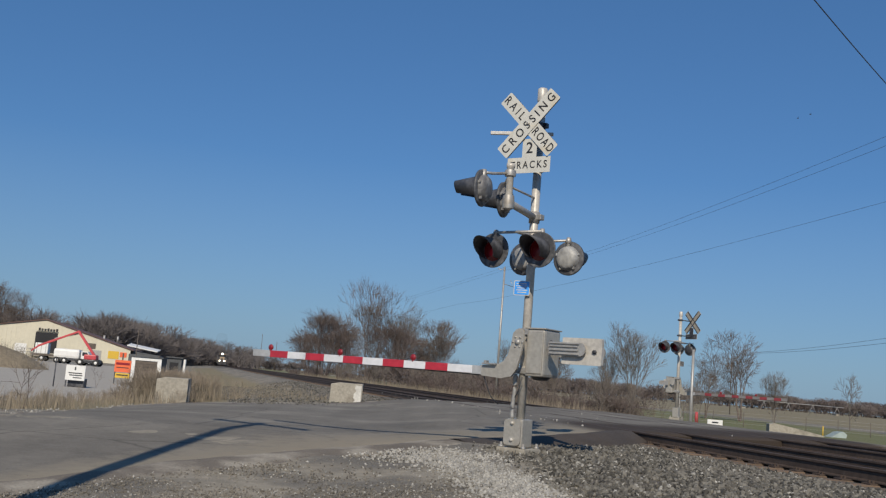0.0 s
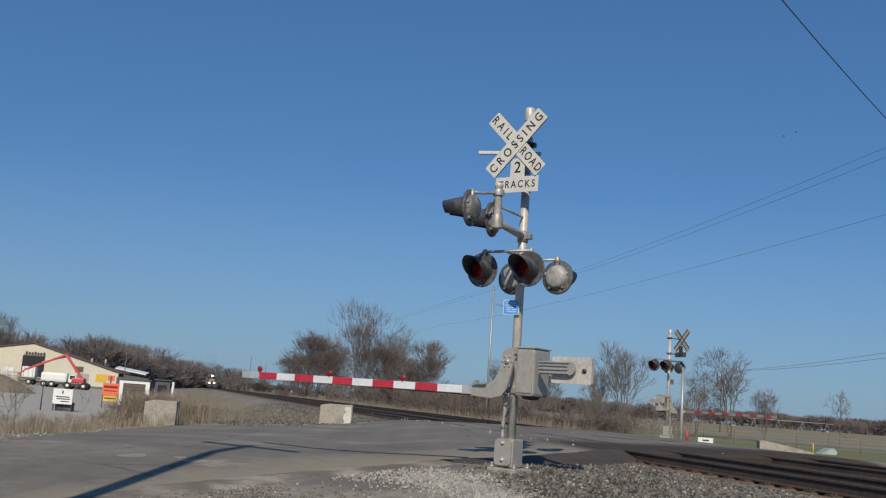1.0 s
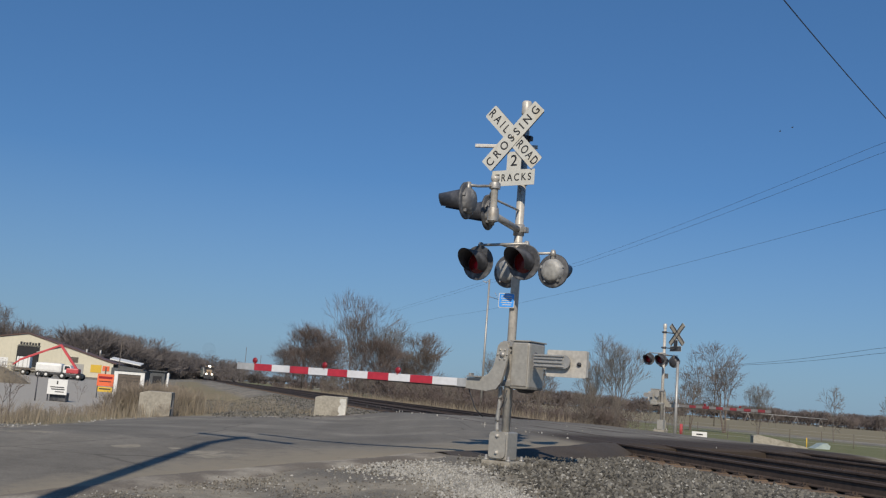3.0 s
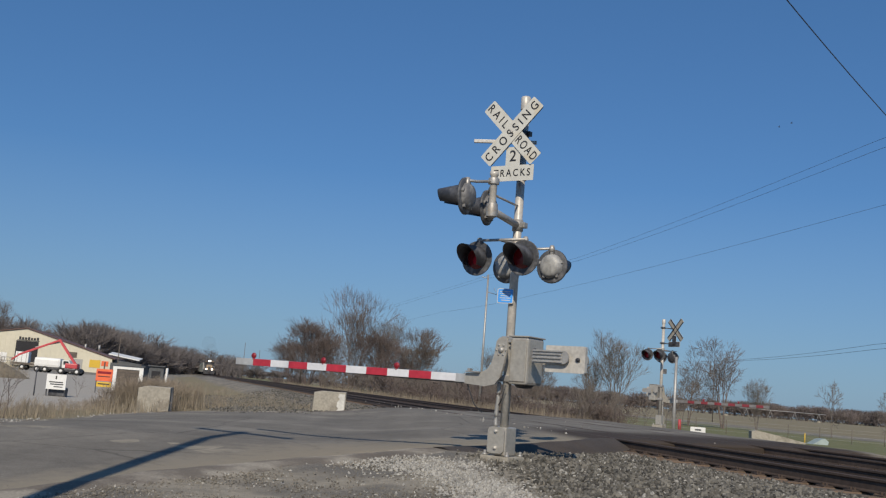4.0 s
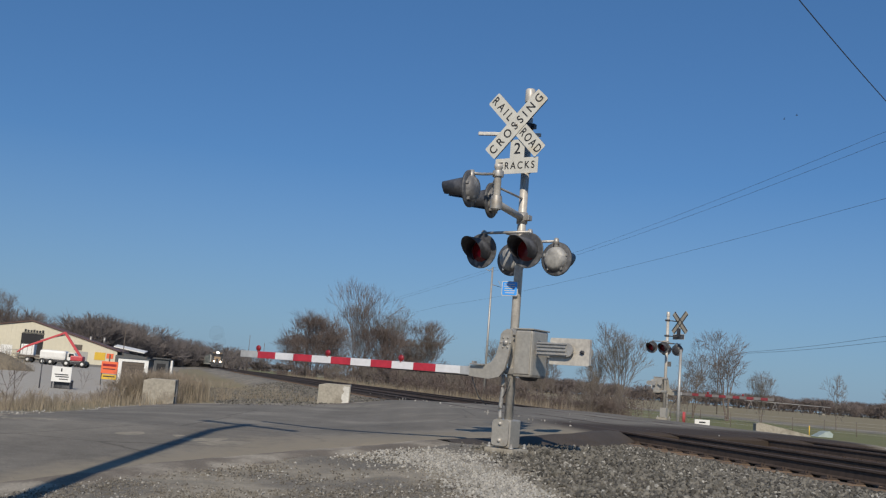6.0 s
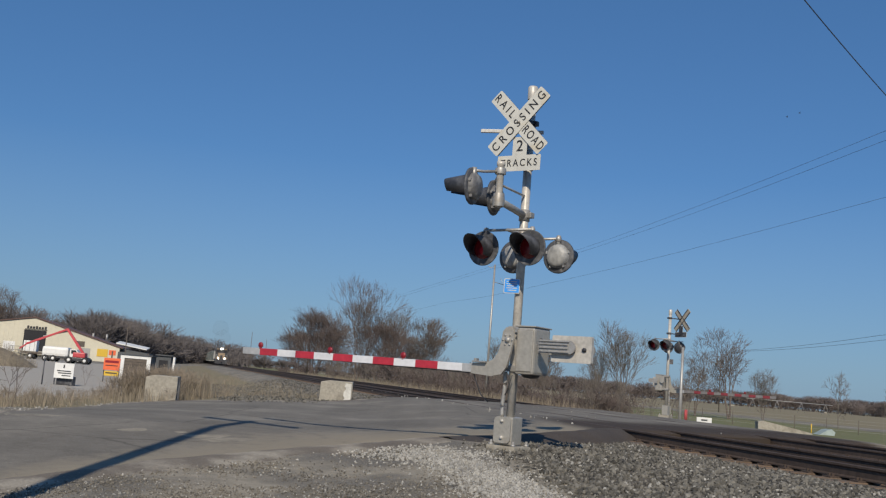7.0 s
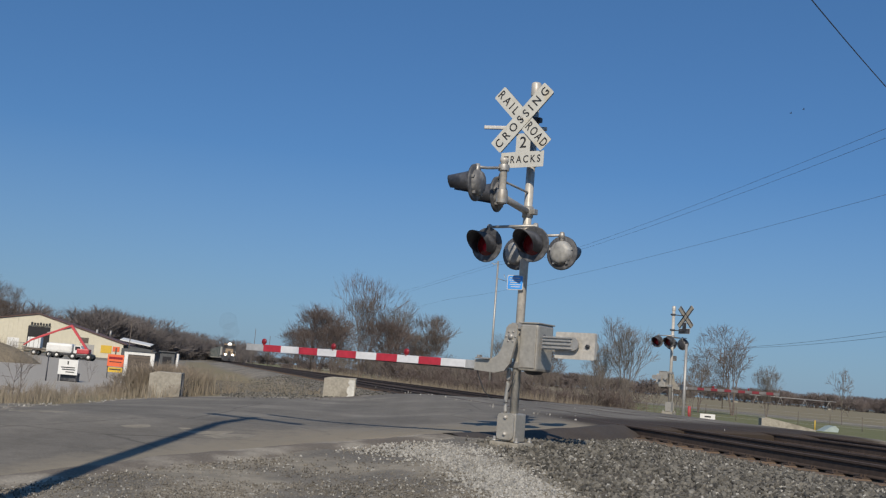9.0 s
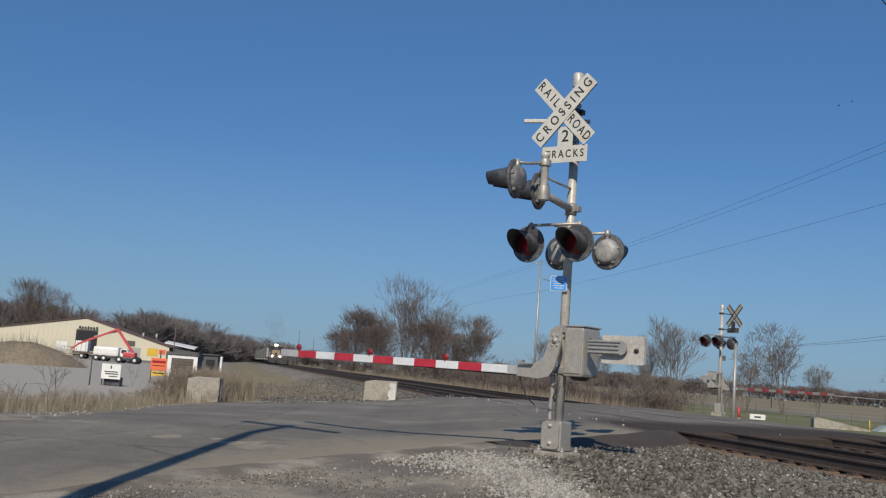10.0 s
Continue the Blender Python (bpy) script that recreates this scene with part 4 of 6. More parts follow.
def thicket(name, label, category, spots, mat_, seeds, **kw):
    """Many small leafless plants joined: too many to count."""
    moulds = []
    for sd in seeds:
        v, f = grow(seed=sd, height=1.0, **kw)
        moulds.append((np.array([tuple(c) for c in v]), np.array([q for q in f])))
    verts, faces, base = [], [], 0
    rng = random.Random(5)
    for i, (x, y, h, w) in enumerate(spots):
        v, f = moulds[i % len(moulds)]
        a = rng.uniform(0, 6.283)
        c, s = math.cos(a), math.sin(a)
        p = np.stack([(v[:, 0] * c - v[:, 1] * s) * h * w + x, (v[:, 0] * s + v[:, 1] * c) * h * w + y, v[:, 2] * h + ground_z(x, y)], 1)
        verts.append(p), faces.append(f + base)
        base += len(v)
    me = bpy.data.meshes.new(name)
    me.from_pydata(np.concatenate(verts).tolist(), [], np.concatenate(faces).tolist())
    me.materials.append(mat_)
    return tagged(new(name, me), label, category, kind="stuff")


# ---- woods, brush and grass ----
def line_spots(points, count, depth, h0, h1, seed, width=1.0):
    rng = random.Random(seed)
    spots = []
    seg = [(Vector(a), Vector(b)) for a, b in zip(points, points[1:])]
    total = sum((b - a).length for a, b in seg)
    for _ in range(count):
        d = rng.uniform(0, total)
        for a, b in seg:
            if d <= (b - a).length:
                p = a.lerp(b, d / (b - a).length)
                break
            d -= (b - a).length
        spots.append((p.x + rng.uniform(-depth, depth) * 0.3, p.y + rng.uniform(0, depth), rng.uniform(h0, h1), width * rng.uniform(0.8, 1.3)))
    return spots


def build_woods():
    kw = dict(width=0.75, trunk=0.014, levels=3, stems=3, fan=0.4, bole=0.34, fork=(14, 36), three=0.5, shoots=0.8, sprays=5, twig=0.0032, lift=0.5)
    left = line_spots(((-175, 235), (-95, 255), (-92, 300)), 190, 25, 7.0, 14.0, 1, 1.05)
    left += line_spots(((-92, 300), (-100, 400)), 80, 30, 5.5, 11.5, 2, 1.0) + line_spots(((-100, 400), (-128, 640), (-60, 640)), 110, 60, 6.0, 11.5, 3, 1.2)
    thicket("far_woods", "dark bare woods behind the yard", "woods", left, WOODS, (31, 32, 33, 34, 35, 36), **kw)
    bush = dict(width=1.3, trunk=0.02, levels=2, stems=7, fan=0.8, bole=0.36, fork=(18, 42), three=0.6, shoots=0.9, sprays=4, twig=0.010, lift=0.3)
    low = line_spots(((-175, 230), (-92, 300), (-100, 400), (-128, 640), (-30, 650)), 230, 30, 2.5, 6.5, 6, 1.3)
    thicket("undergrowth", "low brown undergrowth at the foot of the bare woods", "shrubs", low, WOODS, (38, 39, 40), **bush)
    right = line_spots(((-40, 640), (60, 700), (180, 720), (360, 700)), 420, 60, 5.0, 12.5, 4, 1.2)
    thicket("far_woods", "low bare woods along the far side of the fields", "woods", right, WOODS_BROWN, (35, 36, 37), **dict(bush, width=1.0, stems=4, twig=0.007, levels=3, bole=0.3))
    rng = random.Random(9)
    brush, shoots_ = [], []
    for _ in range(260):
        a = rng.uniform(60, 260) if rng.random() < 0.28 else rng.uniform(50, 88)
        s = rng.uniform(19.0, 25.0)
        p = on_line(s, a)
        h = rng.choice((0.9, 1.3, 1.6, 2.2)) * rng.uniform(0.7, 1.2) * (0.7 if a < 75 else 1.0)
        brush.append((p.x, p.y, h, rng.uniform(0.9, 1.5)))
    thicket("brush", "reddish brown leafless brush along the tracks", "shrubs", brush, TWIG_RED, (41, 42, 43, 44, 45), **dict(bush, width=1.0, trunk=0.012, twig=0.0045, levels=3, stems=4, sprays=3))
    for _ in range(90):
        p = on_line(rng.uniform(18.5, 26.0), rng.uniform(46, 150))
        shoots_.append((p.x, p.y, rng.uniform(1.4, 3.4), rng.uniform(0.7, 1.2)))
    thicket("thin_saplings", "thin grey leafless saplings along the tracks", "shrubs", shoots_, BARK_GREY, (46, 47, 48, 49), width=0.45, trunk=0.008, levels=2, stems=3, fan=0.3, bole=0.4, fork=(12, 34), shoots=0.8, sprays=3, twig=0.0035, lift=0.5)
    weeds = []
    for _ in range(420):
        x, y = rng.uniform(-17, -6.4), rng.uniform(18.5, 34)
        if x > -7.5 and y < 25.5 or noise.noise(Vector((x * 0.7, y * 0.4, 6))) < rng.uniform(-0.5, 0.3):
            continue
        weeds.append((x, y, rng.uniform(0.2, 0.45), rng.uniform(0.8, 1.3)))
    for _ in range(260):
        weeds.append((rng.gauss(-8.0, 0.4), rng.uniform(28.2, 32.5), rng.uniform(0.45, 1.05), rng.uniform(0.8, 1.3)))
    thicket("weeds", "dry brown weed stalks in the roadside grass", "weeds", weeds, WEED, (56, 57, 58, 59), width=0.7, trunk=0.006, levels=2, stems=5, fan=0.5, bole=0.5, fork=(12, 40), shoots=0.6, sprays=3, twig=0.0045, lift=0.4)


build_woods()


def blades(name, label, spots, mat_, seed, kind="stuff"):
    """Dead grass: bent blades, two faces each."""
    rng = np.random.default_rng(seed)
    n = len(spots)
    p = np.array([(x, y, ground_z(x, y)) for x, y, h in spots])
    h = np.array([h for x, y, h in spots]) * rng.uniform(0.55, 1.25, n)
    az, lean = rng.uniform(0, 6.283, n), rng.uniform(0.05, 0.5, n)
    w = rng.uniform(0.0025, 0.0055, n) * (1 + h)
    d = np.stack([np.cos(az), np.sin(az), np.zeros(n)], 1)
    across_ = np.stack([-np.sin(az + 0.6), np.cos(az + 0.6), np.zeros(n)], 1)
    up = np.array([0, 0, 1.0])
    mid = p + d * (lean * h * 0.35)[:, None] + up * (0.55 * h)[:, None]
    tip = p + d * (lean * h)[:, None] + up * h[:, None]
    v = np.stack([p - across_ * w[:, None] - up * 0.05, p + across_ * w[:, None] - up * 0.05, mid + across_ * w[:, None] * 0.8, mid - across_ * w[:, None] * 0.8, tip], 1).reshape(-1, 3)
    b = np.arange(n)[:, None] * 5
    quads, tris = (b + np.array([0, 1, 2, 3])).tolist(), (b + np.array([3, 2, 4])).tolist()
    me = bpy.data.meshes.new(name)
    me.from_pydata(v.tolist(), [], quads + tris)
    me.materials.append(mat_)
    return tagged(new(name, me), label, "grass", kind=kind)


def build_grass():
    rng = random.Random(12)
    verge = []
    while len(verge) < 10500:
        x, y = rng.uniform(-17, -5.8), rng.uniform(16.5, 34)
        if x > -7.4 and y < 24.5 or x > -6.7 and y < 27 or x > -6.4:
            continue
        clump = noise.noise(Vector((x * 0.9, y * 0.5, 2)))
        if clump < rng.uniform(-0.45, 0.3):
            continue
        verge.append((x, y, (0.17 + 0.24 * clump) * (1.0 if x > -9.5 else 0.75) * rng.choice((0.5, 0.8, 1.0, 1.7))))
    while len(verge) < 15500:
        x, y = rng.gauss(-7.9, 0.42), rng.gauss(30.5, 1.3)
        if y > 27.6:
            verge.append((x, y, 0.62))
    blades("verge_grass", "tall dead grass along the road's edge", verge, DRY_GRASS, 3)
    far = []
    while len(far) < 16000:
        a, s = rng.uniform(44, 170), rng.uniform(16.5, 24)
        if rng.random() < 44 / a + 0.2:
            p = on_line(s, a)
            far.append((p.x, p.y, rng.uniform(0.25, 0.7)))
    for _ in range(9000):
        a, s = 34 + 110 * rng.random() ** 1.6, rng.uniform(-4, 5.5)
        p = on_line(s, a)
        far.append((p.x, p.y, rng.uniform(0.06, 0.25)))
    blades("trackside_grass", "tan dead grass along both sides of the tracks", far, DRY_GRASS, 4)


build_grass()


def sapling(x, y, h, seed, mat_=BARK):
    me = tree_mesh("sapling", mat_, seed=seed, height=h, width=0.7, trunk=0.010 * h, levels=2, stems=2, fan=0.5, bole=0.45, fork=(15, 45), sprays=1, twig=0.004)
    ob = new("sapling", me)
    ob.matrix_basis = pose(x, y, ground_z(x, y))
    tagged(ob, "thin leafless sapling in the dead grass", "sapling", "saplings")


for x, y, h, sd in ((-8.05, 19.6, 0.95, 51), (-9.6, 20.4, 0.8, 52), (-17.0, 50.0, 1.1, 53), (-7.9, 24.9, 0.6, 54), (-10.8, 24.0, 0.7, 55)):
    sapling(x, y, h, sd)


# ---- stones ----
def stones(name, label, spots, mat_, seed, fine=False):
    rng = np.random.default_rng(seed)
    g = (1 + 5 ** 0.5) / 2
    ico = np.array([(-1, g, 0), (1, g, 0), (-1, -g, 0), (1, -g, 0), (0, -1, g), (0, 1, g), (0, -1, -g), (0, 1, -g), (g, 0, -1), (g, 0, 1), (-g, 0, -1), (-g, 0, 1)]) / 1.9
    tri = np.array([(0, 11, 5), (0, 5, 1), (0, 1, 7), (0, 7, 10), (0, 10, 11), (1, 5, 9), (5, 11, 4), (11, 10, 2), (10, 7, 6), (7, 1, 8),
                    (3, 9, 4), (3, 4, 2), (3, 2, 6), (3, 6, 8), (3, 8, 9), (4, 9, 5), (2, 4, 11), (6, 2, 10), (8, 6, 7), (9, 8, 1)])
    if fine:
        ico = np.array([(1, 0, 0), (-1, 0, 0), (0, 1, 0), (0, -1, 0), (0, 0, 1), (0, 0, -1)]) * 1.15
        tri = np.array([(0, 2, 4), (2, 1, 4), (1, 3, 4), (3, 0, 4), (2, 0, 5), (1, 2, 5), (3, 1, 5), (0, 3, 5)])
    m = len(ico)
    n = len(spots)
    c = np.array([s[:3] for s in spots])
    r = np.array([s[3] for s in spots])
    v = ico[None] * rng.uniform(0.6, 1.35, (n, m, 1))
    v = v * rng.uniform(0.55, 1.3, (n, 1, 3))
    a, b = rng.uniform(0, 6.283, n), rng.uniform(-0.7, 0.7, n)
    ca, sa, cb, sb = np.cos(a)[:, None], np.sin(a)[:, None], np.cos(b)[:, None], np.sin(b)[:, None]
    x, y, z = v[..., 0] * ca - v[..., 1] * sa, v[..., 0] * sa + v[..., 1] * ca, v[..., 2]
    y, z = y * cb - z * sb, y * sb + z * cb
    v = np.stack([x, y, z], 2) * r[:, None, None] + c[:, None, :]
    f = tri[None] + (np.arange(n) * m)[:, None, None]
    me = bpy.data.meshes.new(name)
    me.from_pydata(v.reshape(-1, 3).tolist(), [], f.reshape(-1, 3).tolist())
    me.materials.append(mat_)
    return tagged(new(name, me), label, "gravel", kind="stuff")


def near_edge_gap(x, y):
    """How far a place lies outside the pavement's near edge (negative: on the pavement)."""
    best, sign = 1e9, 1
    p = Vector((x, y))
    for a, b in zip(NEAR_EDGE, NEAR_EDGE[1:]):
        a, b = Vector(a), Vector(b)
        t = max(0, min(1, (p - a).dot(b - a) / (b - a).length_squared))
        q = a.lerp(b, t)
        d = (p - q).length
        if d < best:
            best = d
            sign = 1 if (b - a).cross(p - a) < 0 else -1
    return best * sign


def build_stones():
    rng = random.Random(21)
    ballast = []
    while len(ballast) < 17500:
        s, a = rng.uniform(3.9, 7.72), rng.uniform(5.5, 18.2)
        if rng.random() > 9.0 / (a + 1):
            continue
        if s < 4.5 and rng.random() > (s - 3.9) / 0.6:
            continue
        p = on_line(s, a)
        if near_edge_gap(p.x, p.y) < 0.42 - 0.3 * rng.random() ** 2 or p.y < 6.5:
            continue
        r = rng.uniform(0.014, 0.034)
        ballast.append((p.x, p.y, ground_z(p.x, p.y) + r * 0.35, r))
    for _ in range(5000):
        s, a = rng.choice((rng.uniform(8.5, 9.6), rng.uniform(10.3, 11.7), rng.uniform(14.3, 15.5))), rng.uniform(8.5, 19.5)
        p = on_line(s, a)
        if near_edge_gap(p.x, p.y) < 0.25:
            continue
        r = rng.uniform(0.02, 0.045)
        ballast.append((p.x, p.y, ground_z(p.x, p.y) + r * 0.2, r))
    flecks = [(x, y, z + 0.012, r * rng.uniform(0.5, 0.9)) for x, y, z, r in ballast[::22]]
    stones("pale_ballast", "pale stones among the grey ballast", flecks, LIMESTONE, 7)
    bank = []
    while len(bank) < 7000:
        s, a = rng.uniform(1.0, 7.4), rng.uniform(27, 75)
        p = on_line(s, a)
        if rng.random() > 26 / a or p.y < 27.0 + (p.x + 4.5) * 1.75:
            continue
        r = rng.uniform(0.015, 0.045)
        bank.append((p.x, p.y, ground_z(p.x, p.y) + r * 0.3, r))
    stones("bank_gravel", "grey gravel on the bank beside the tracks", bank, BALLAST, 8)
    close = [q for q in ballast if along(q[0], q[1]) < 11.5]
    stones("ballast", "grey angular ballast stones beside the tracks", close, BALLAST, 1)
    stones("ballast", "grey angular ballast stones towards the crossing", [q for q in ballast if along(q[0], q[1]) >= 11.5], BALLAST, 5, True)
    pale = []
    centre = [Vector(q) for q in ((-0.5, 13.4), (0.35, 13.2), (0.75, 11.6), (1.05, 10.0), (1.35, 8.3))]
    while len(pale) < 8500:
        k = rng.uniform(0, 3.999)
        q = centre[int(k)].lerp(centre[int(k) + 1], k % 1)
        x, y = q.x + rng.gauss(0, 0.40 if k < 1 else 0.27), q.y + rng.gauss(0, 0.5)
        if near_edge_gap(x, y) < 0.1 or k < 0.7 and rng.random() < 0.45:
            continue
        r = rng.uniform(0.006, 0.023)
        pale.append((x, y, ground_z(x, y) + r * 0.4, r))
    stones("limestone_gravel", "pale crushed limestone spilled round the signal's base", pale, LIMESTONE, 2, True)
    loose = []
    while len(loose) < 26000:
        x, y = rng.uniform(-4.8, 2.0), rng.uniform(6.3, 14.4)
        g = near_edge_gap(x, y)
        if g < -0.6 * rng.random() ** 2 or rng.random() > 0.25 + 0.6 * noise.noise(Vector((x * 1.1, y * 0.8, 7))) + 0.35 * (y < 10.5):
            continue
        if -1.6 < x < 0.5 and y > 11.3 and rng.random() < 0.7:
            continue
        r = rng.uniform(0.005, 0.015)
        loose.append((x, y, ground_z(x, y) + r * 0.35, r))
    stones("loose_gravel", "loose dark gravel on the road's shoulder", [q for i, q in enumerate(loose) if i % 8], GRIT, 3, True)
    stones("pale_grit", "pale grit among the loose gravel", loose[::8], LIMESTONE, 6, True)
    spill = []
    for _ in range(45):
        s, a = rng.gauss(7.6, 0.35) if rng.random() < 0.7 else rng.uniform(10.3, 11.6), rng.uniform(18.5, 40)
        p = on_line(s, a)
        r = rng.uniform(0.012, 0.032)
        spill.append((p.x, p.y, road_z(p.x, p.y) + r * 0.3, r))
    for _ in range(70):
        k = rng.uniform(1, 5)
        q = Vector(FAR_EDGE[int(k)]).lerp(Vector(FAR_EDGE[int(k) + 1]), k % 1)
        x, y = q.x + rng.gauss(-0.1, 0.15), q.y + rng.gauss(0.1, 0.2)
        r = rng.uniform(0.01, 0.025)
        spill.append((x, y, road_z(x, y) + r * 0.3, r))
    stones("scattered_stones", "pale stones scattered over the asphalt", spill, LIMESTONE, 4)


build_stones()


# ---- blocks by the road ----
def concrete_block(x, y, w, d, h, turn, label, patch=False, rod=False):
    bm = bmesh.new()
    box(bm, -w / 2, w / 2, -d / 2, d / 2, -0.15, h, 0.03)
    bmesh.ops.subdivide_edges(bm, edges=bm.edges, cuts=3, use_grid_fill=True)
    for v in bm.verts:
        n = noise.noise(v.co * 4.0) * 0.02
        v.co += Vector((n, n * 0.6, n * 0.7 - (0.05 if v.co.z > h * 0.8 and v.co.x < -w * 0.3 else 0)))
    ob = part("block", bm, CONCRETE, None)
    blk = thing("concrete_block", label, "concrete block", pose(x, y, ground_z(x, y), 0, 0, turn), "concrete blocks")
    ob.parent = blk
    if patch:
        bm = bmesh.new()
        out = [(0.22, 0.02), (0.49, 0.02), (0.49, 0.60), (0.30, 0.61), (0.27, 0.50), (0.33, 0.42), (0.25, 0.33), (0.24, 0.2), (0.30, 0.12)]
        slab(bm, out, 0, 0.012, pose(0, -d / 2 - 0.012, 0) @ UPRIGHT)
        part("paint_patch", bm, PAINTED_PATCH, blk, "peeling pale paint")
    if rod:
        bm = bmesh.new()
        box(bm, w / 2 + 0.02, w / 2 + 0.06, -d / 2 + 0.05, -d / 2 + 0.12, -0.1, h * 1.02, 0.005)
        part("steel_strap", bm, DARK_STEEL, blk, "dark steel strap")
    return blk


concrete_block(-7.10, 26.95, 0.84, 0.6, 0.68, 8, "chipped concrete block in the dead grass", rod=True)
concrete_block(-3.05, 33.4, 1.06, 0.6, 0.66, 4, "concrete block with peeling pale paint by the road", patch=True)


# ---- poles and wires ----
def utility_pole(x, y, h, label, arm_turn=None, r=0.13, mat_=BOARD_BROWN, arm=1.1):
    p = thing("utility_pole", label, "utility pole", pose(x, y, ground_z(x, y)), "poles")
    bm = bmesh.new()
    tube(bm, (0, 0, -0.6), (0, 0, h), r, r * 0.72, 14)
    part("shaft", bm, mat_, p)
    if arm_turn is not None:
        bm = bmesh.new()
        box(bm, -arm, arm, -0.16, -0.05, h - 0.42, h - 0.28, 0.01, pose(0, 0, 0, 0, 0, arm_turn))
        part("crossarm", bm, mat_, p)
        for k in (-0.92, 0.92):
            bm = bmesh.new()
            spin(bm, ((0.02, 0.0), (0.05, 0.03), (0.035, 0.07), (0.05, 0.10), (0.0, 0.14)), pose(0, 0, 0, 0, 0, arm_turn) @ Vector((k * arm, -0.1, h - 0.28)), sides=10)
            part("insulator", bm, LAMP_BACK, p)
    return p


leaning = utility_pole(-3.95, 3.8, 10.4, "leaning wooden utility pole with a crossarm beside the road", 143, 0.13)
leaning.matrix_basis = leaning.matrix_basis @ pose(0, 0, 0, 0, -3.5, 0)
slim = utility_pole(3.86, 68.0, 9.4, "slim galvanised pole beyond the tracks", None, 0.085, GALVANISED)
bm = bmesh.new()
pipe(bm, [(0, 0, 9.3), (-0.25, 0, 9.15), (-0.45, 0, 9.25)], 0.03, 6)
part("bracket", bm, GALVANISED, slim)
bm = bmesh.new()
pipe(bm, [(0.05, 0, 8.2), (0.7, 0, 8.05), (0.45, 0, 8.5)], 0.025, 6)
part("bracket", bm, GALVANISED, slim)
utility_pole(10.3, 41.0, 3.35, "grey steel pole beside the far signal", None, 0.075, GALVANISED)
for x, y, h in ((-54.5, 330.0, 10.0), (-59.5, 330.0, 12.0), (-28.9, 95.0, 4.3)):
    utility_pole(x, y, h, "distant slim wooden utility pole", None, 0.10 if y > 200 else 0.05, BOARD_BROWN)

utility_pole(42.0, 145.0, 8.6, "slim wooden pole carrying the wires over the field", None, 0.07)
for x, y, h in ((38.0, 40.0, 8.4), (-20.2, 165.0, 9.3), (16.7, 4.0, 10.0), (36.0, 57.5, 10.0)):
    utility_pole(x, y, h, "wooden pole carrying the overhead wires", None, 0.13)


def wire(points, r, sag, label):
    """A hanging cable through its supports."""
    bm = bmesh.new()
    for a, b in zip(points, points[1:]):
        a, b = Vector(a), Vector(b)
        pts = []
        for i in range(25):
            k = i / 24
            p = a.lerp(b, k)
            p.z -= sag * 4 * k * (1 - k)
            pts.append(p)
        pipe(bm, pts, r, 5)
    tagged(part("overhead_wire", bm, WIRE, None), label, "overhead wire", "overhead wires")


wire([(-4.52, 3.78, 9.25), (7.0, 19.3, 9.05), (10.8, 24.3, 9.0), (36.0, 57.5, 9.2)], 0.013, 0.02, "black overhead cable crossing the road")
wire([(16.5, 4.0, 9.4), (12.0, 27.0, 8.65), (7.8, 53.9, 8.6), (3.86, 68.0, 8.95), (-20.2, 165.0, 8.9)], 0.005, 0.10, "thin overhead wire along the railway")
wire([(16.9, 4.0, 9.2), (12.0, 27.0, 8.38), (7.8, 53.9, 8.42), (3.86, 68.0, 8.75), (-20.2, 165.0, 8.6)], 0.005, 0.10, "thin overhead wire along the railway")
wire([(17.0, 4.0, 7.4), (12.2, 27.2, 6.85), (6.0, 58.7, 6.85), (1.0, 76.6, 6.85), (-20.2, 165.0, 6.9)], 0.005, 0.10, "thin overhead wire along the railway")
wire([(38.0, 40.0, 8.1), (39.8, 88.6, 7.9), (41.2, 129.0, 7.9), (42.0, 145.0, 8.1)], 0.016, 0.15, "overhead wire over the field")
wire([(38.0, 40.0, 7.7), (39.8, 88.6, 7.45), (41.2, 129.0, 7.75), (42.0, 145.0, 7.8)], 0.016, 0.15, "overhead wire over the field")


# ---- the yard ----
def panel_sign(x, y, z, w, h, mat_, label, bars, legs=True, turn=0.0, logo=None, below=0.0):
    s = thing("yard_sign", label, "sign", pose(x, y, 0, 0, 0, turn), "yard signs")
    bm = bmesh.new()
    box(bm, -w / 2, w / 2, -0.02, 0.02, z - h / 2, z + h / 2, 0.006)
    face = part("panel", bm, mat_, s)
    for bx0, bx1, bz, t in bars:
        bm = bmesh.new()
        box(bm, bx0 * w, bx1 * w, -0.026, -0.021, z + bz * h - t * h / 2, z + bz * h + t * h / 2)
        part("bar", bm, SIGN_BLACK, face)
    if logo:
        bm = bmesh.new()
        box(bm, -w * 0.42, w * 0.42, -0.026, -0.021, z + 0.1 * h, z + 0.3 * h, 0.002)
        part("logo", bm, logo, face)
    if legs:
        for k in (-1, 1):
            bm = bmesh.new()
            box(bm, k * w * 0.46 - 0.025, k * w * 0.46 + 0.025, 0.022, 0.07, ground_z(x, y) - 0.2, z + h / 2, 0.004)
            part("post", bm, DARK_STEEL, s)
    return s


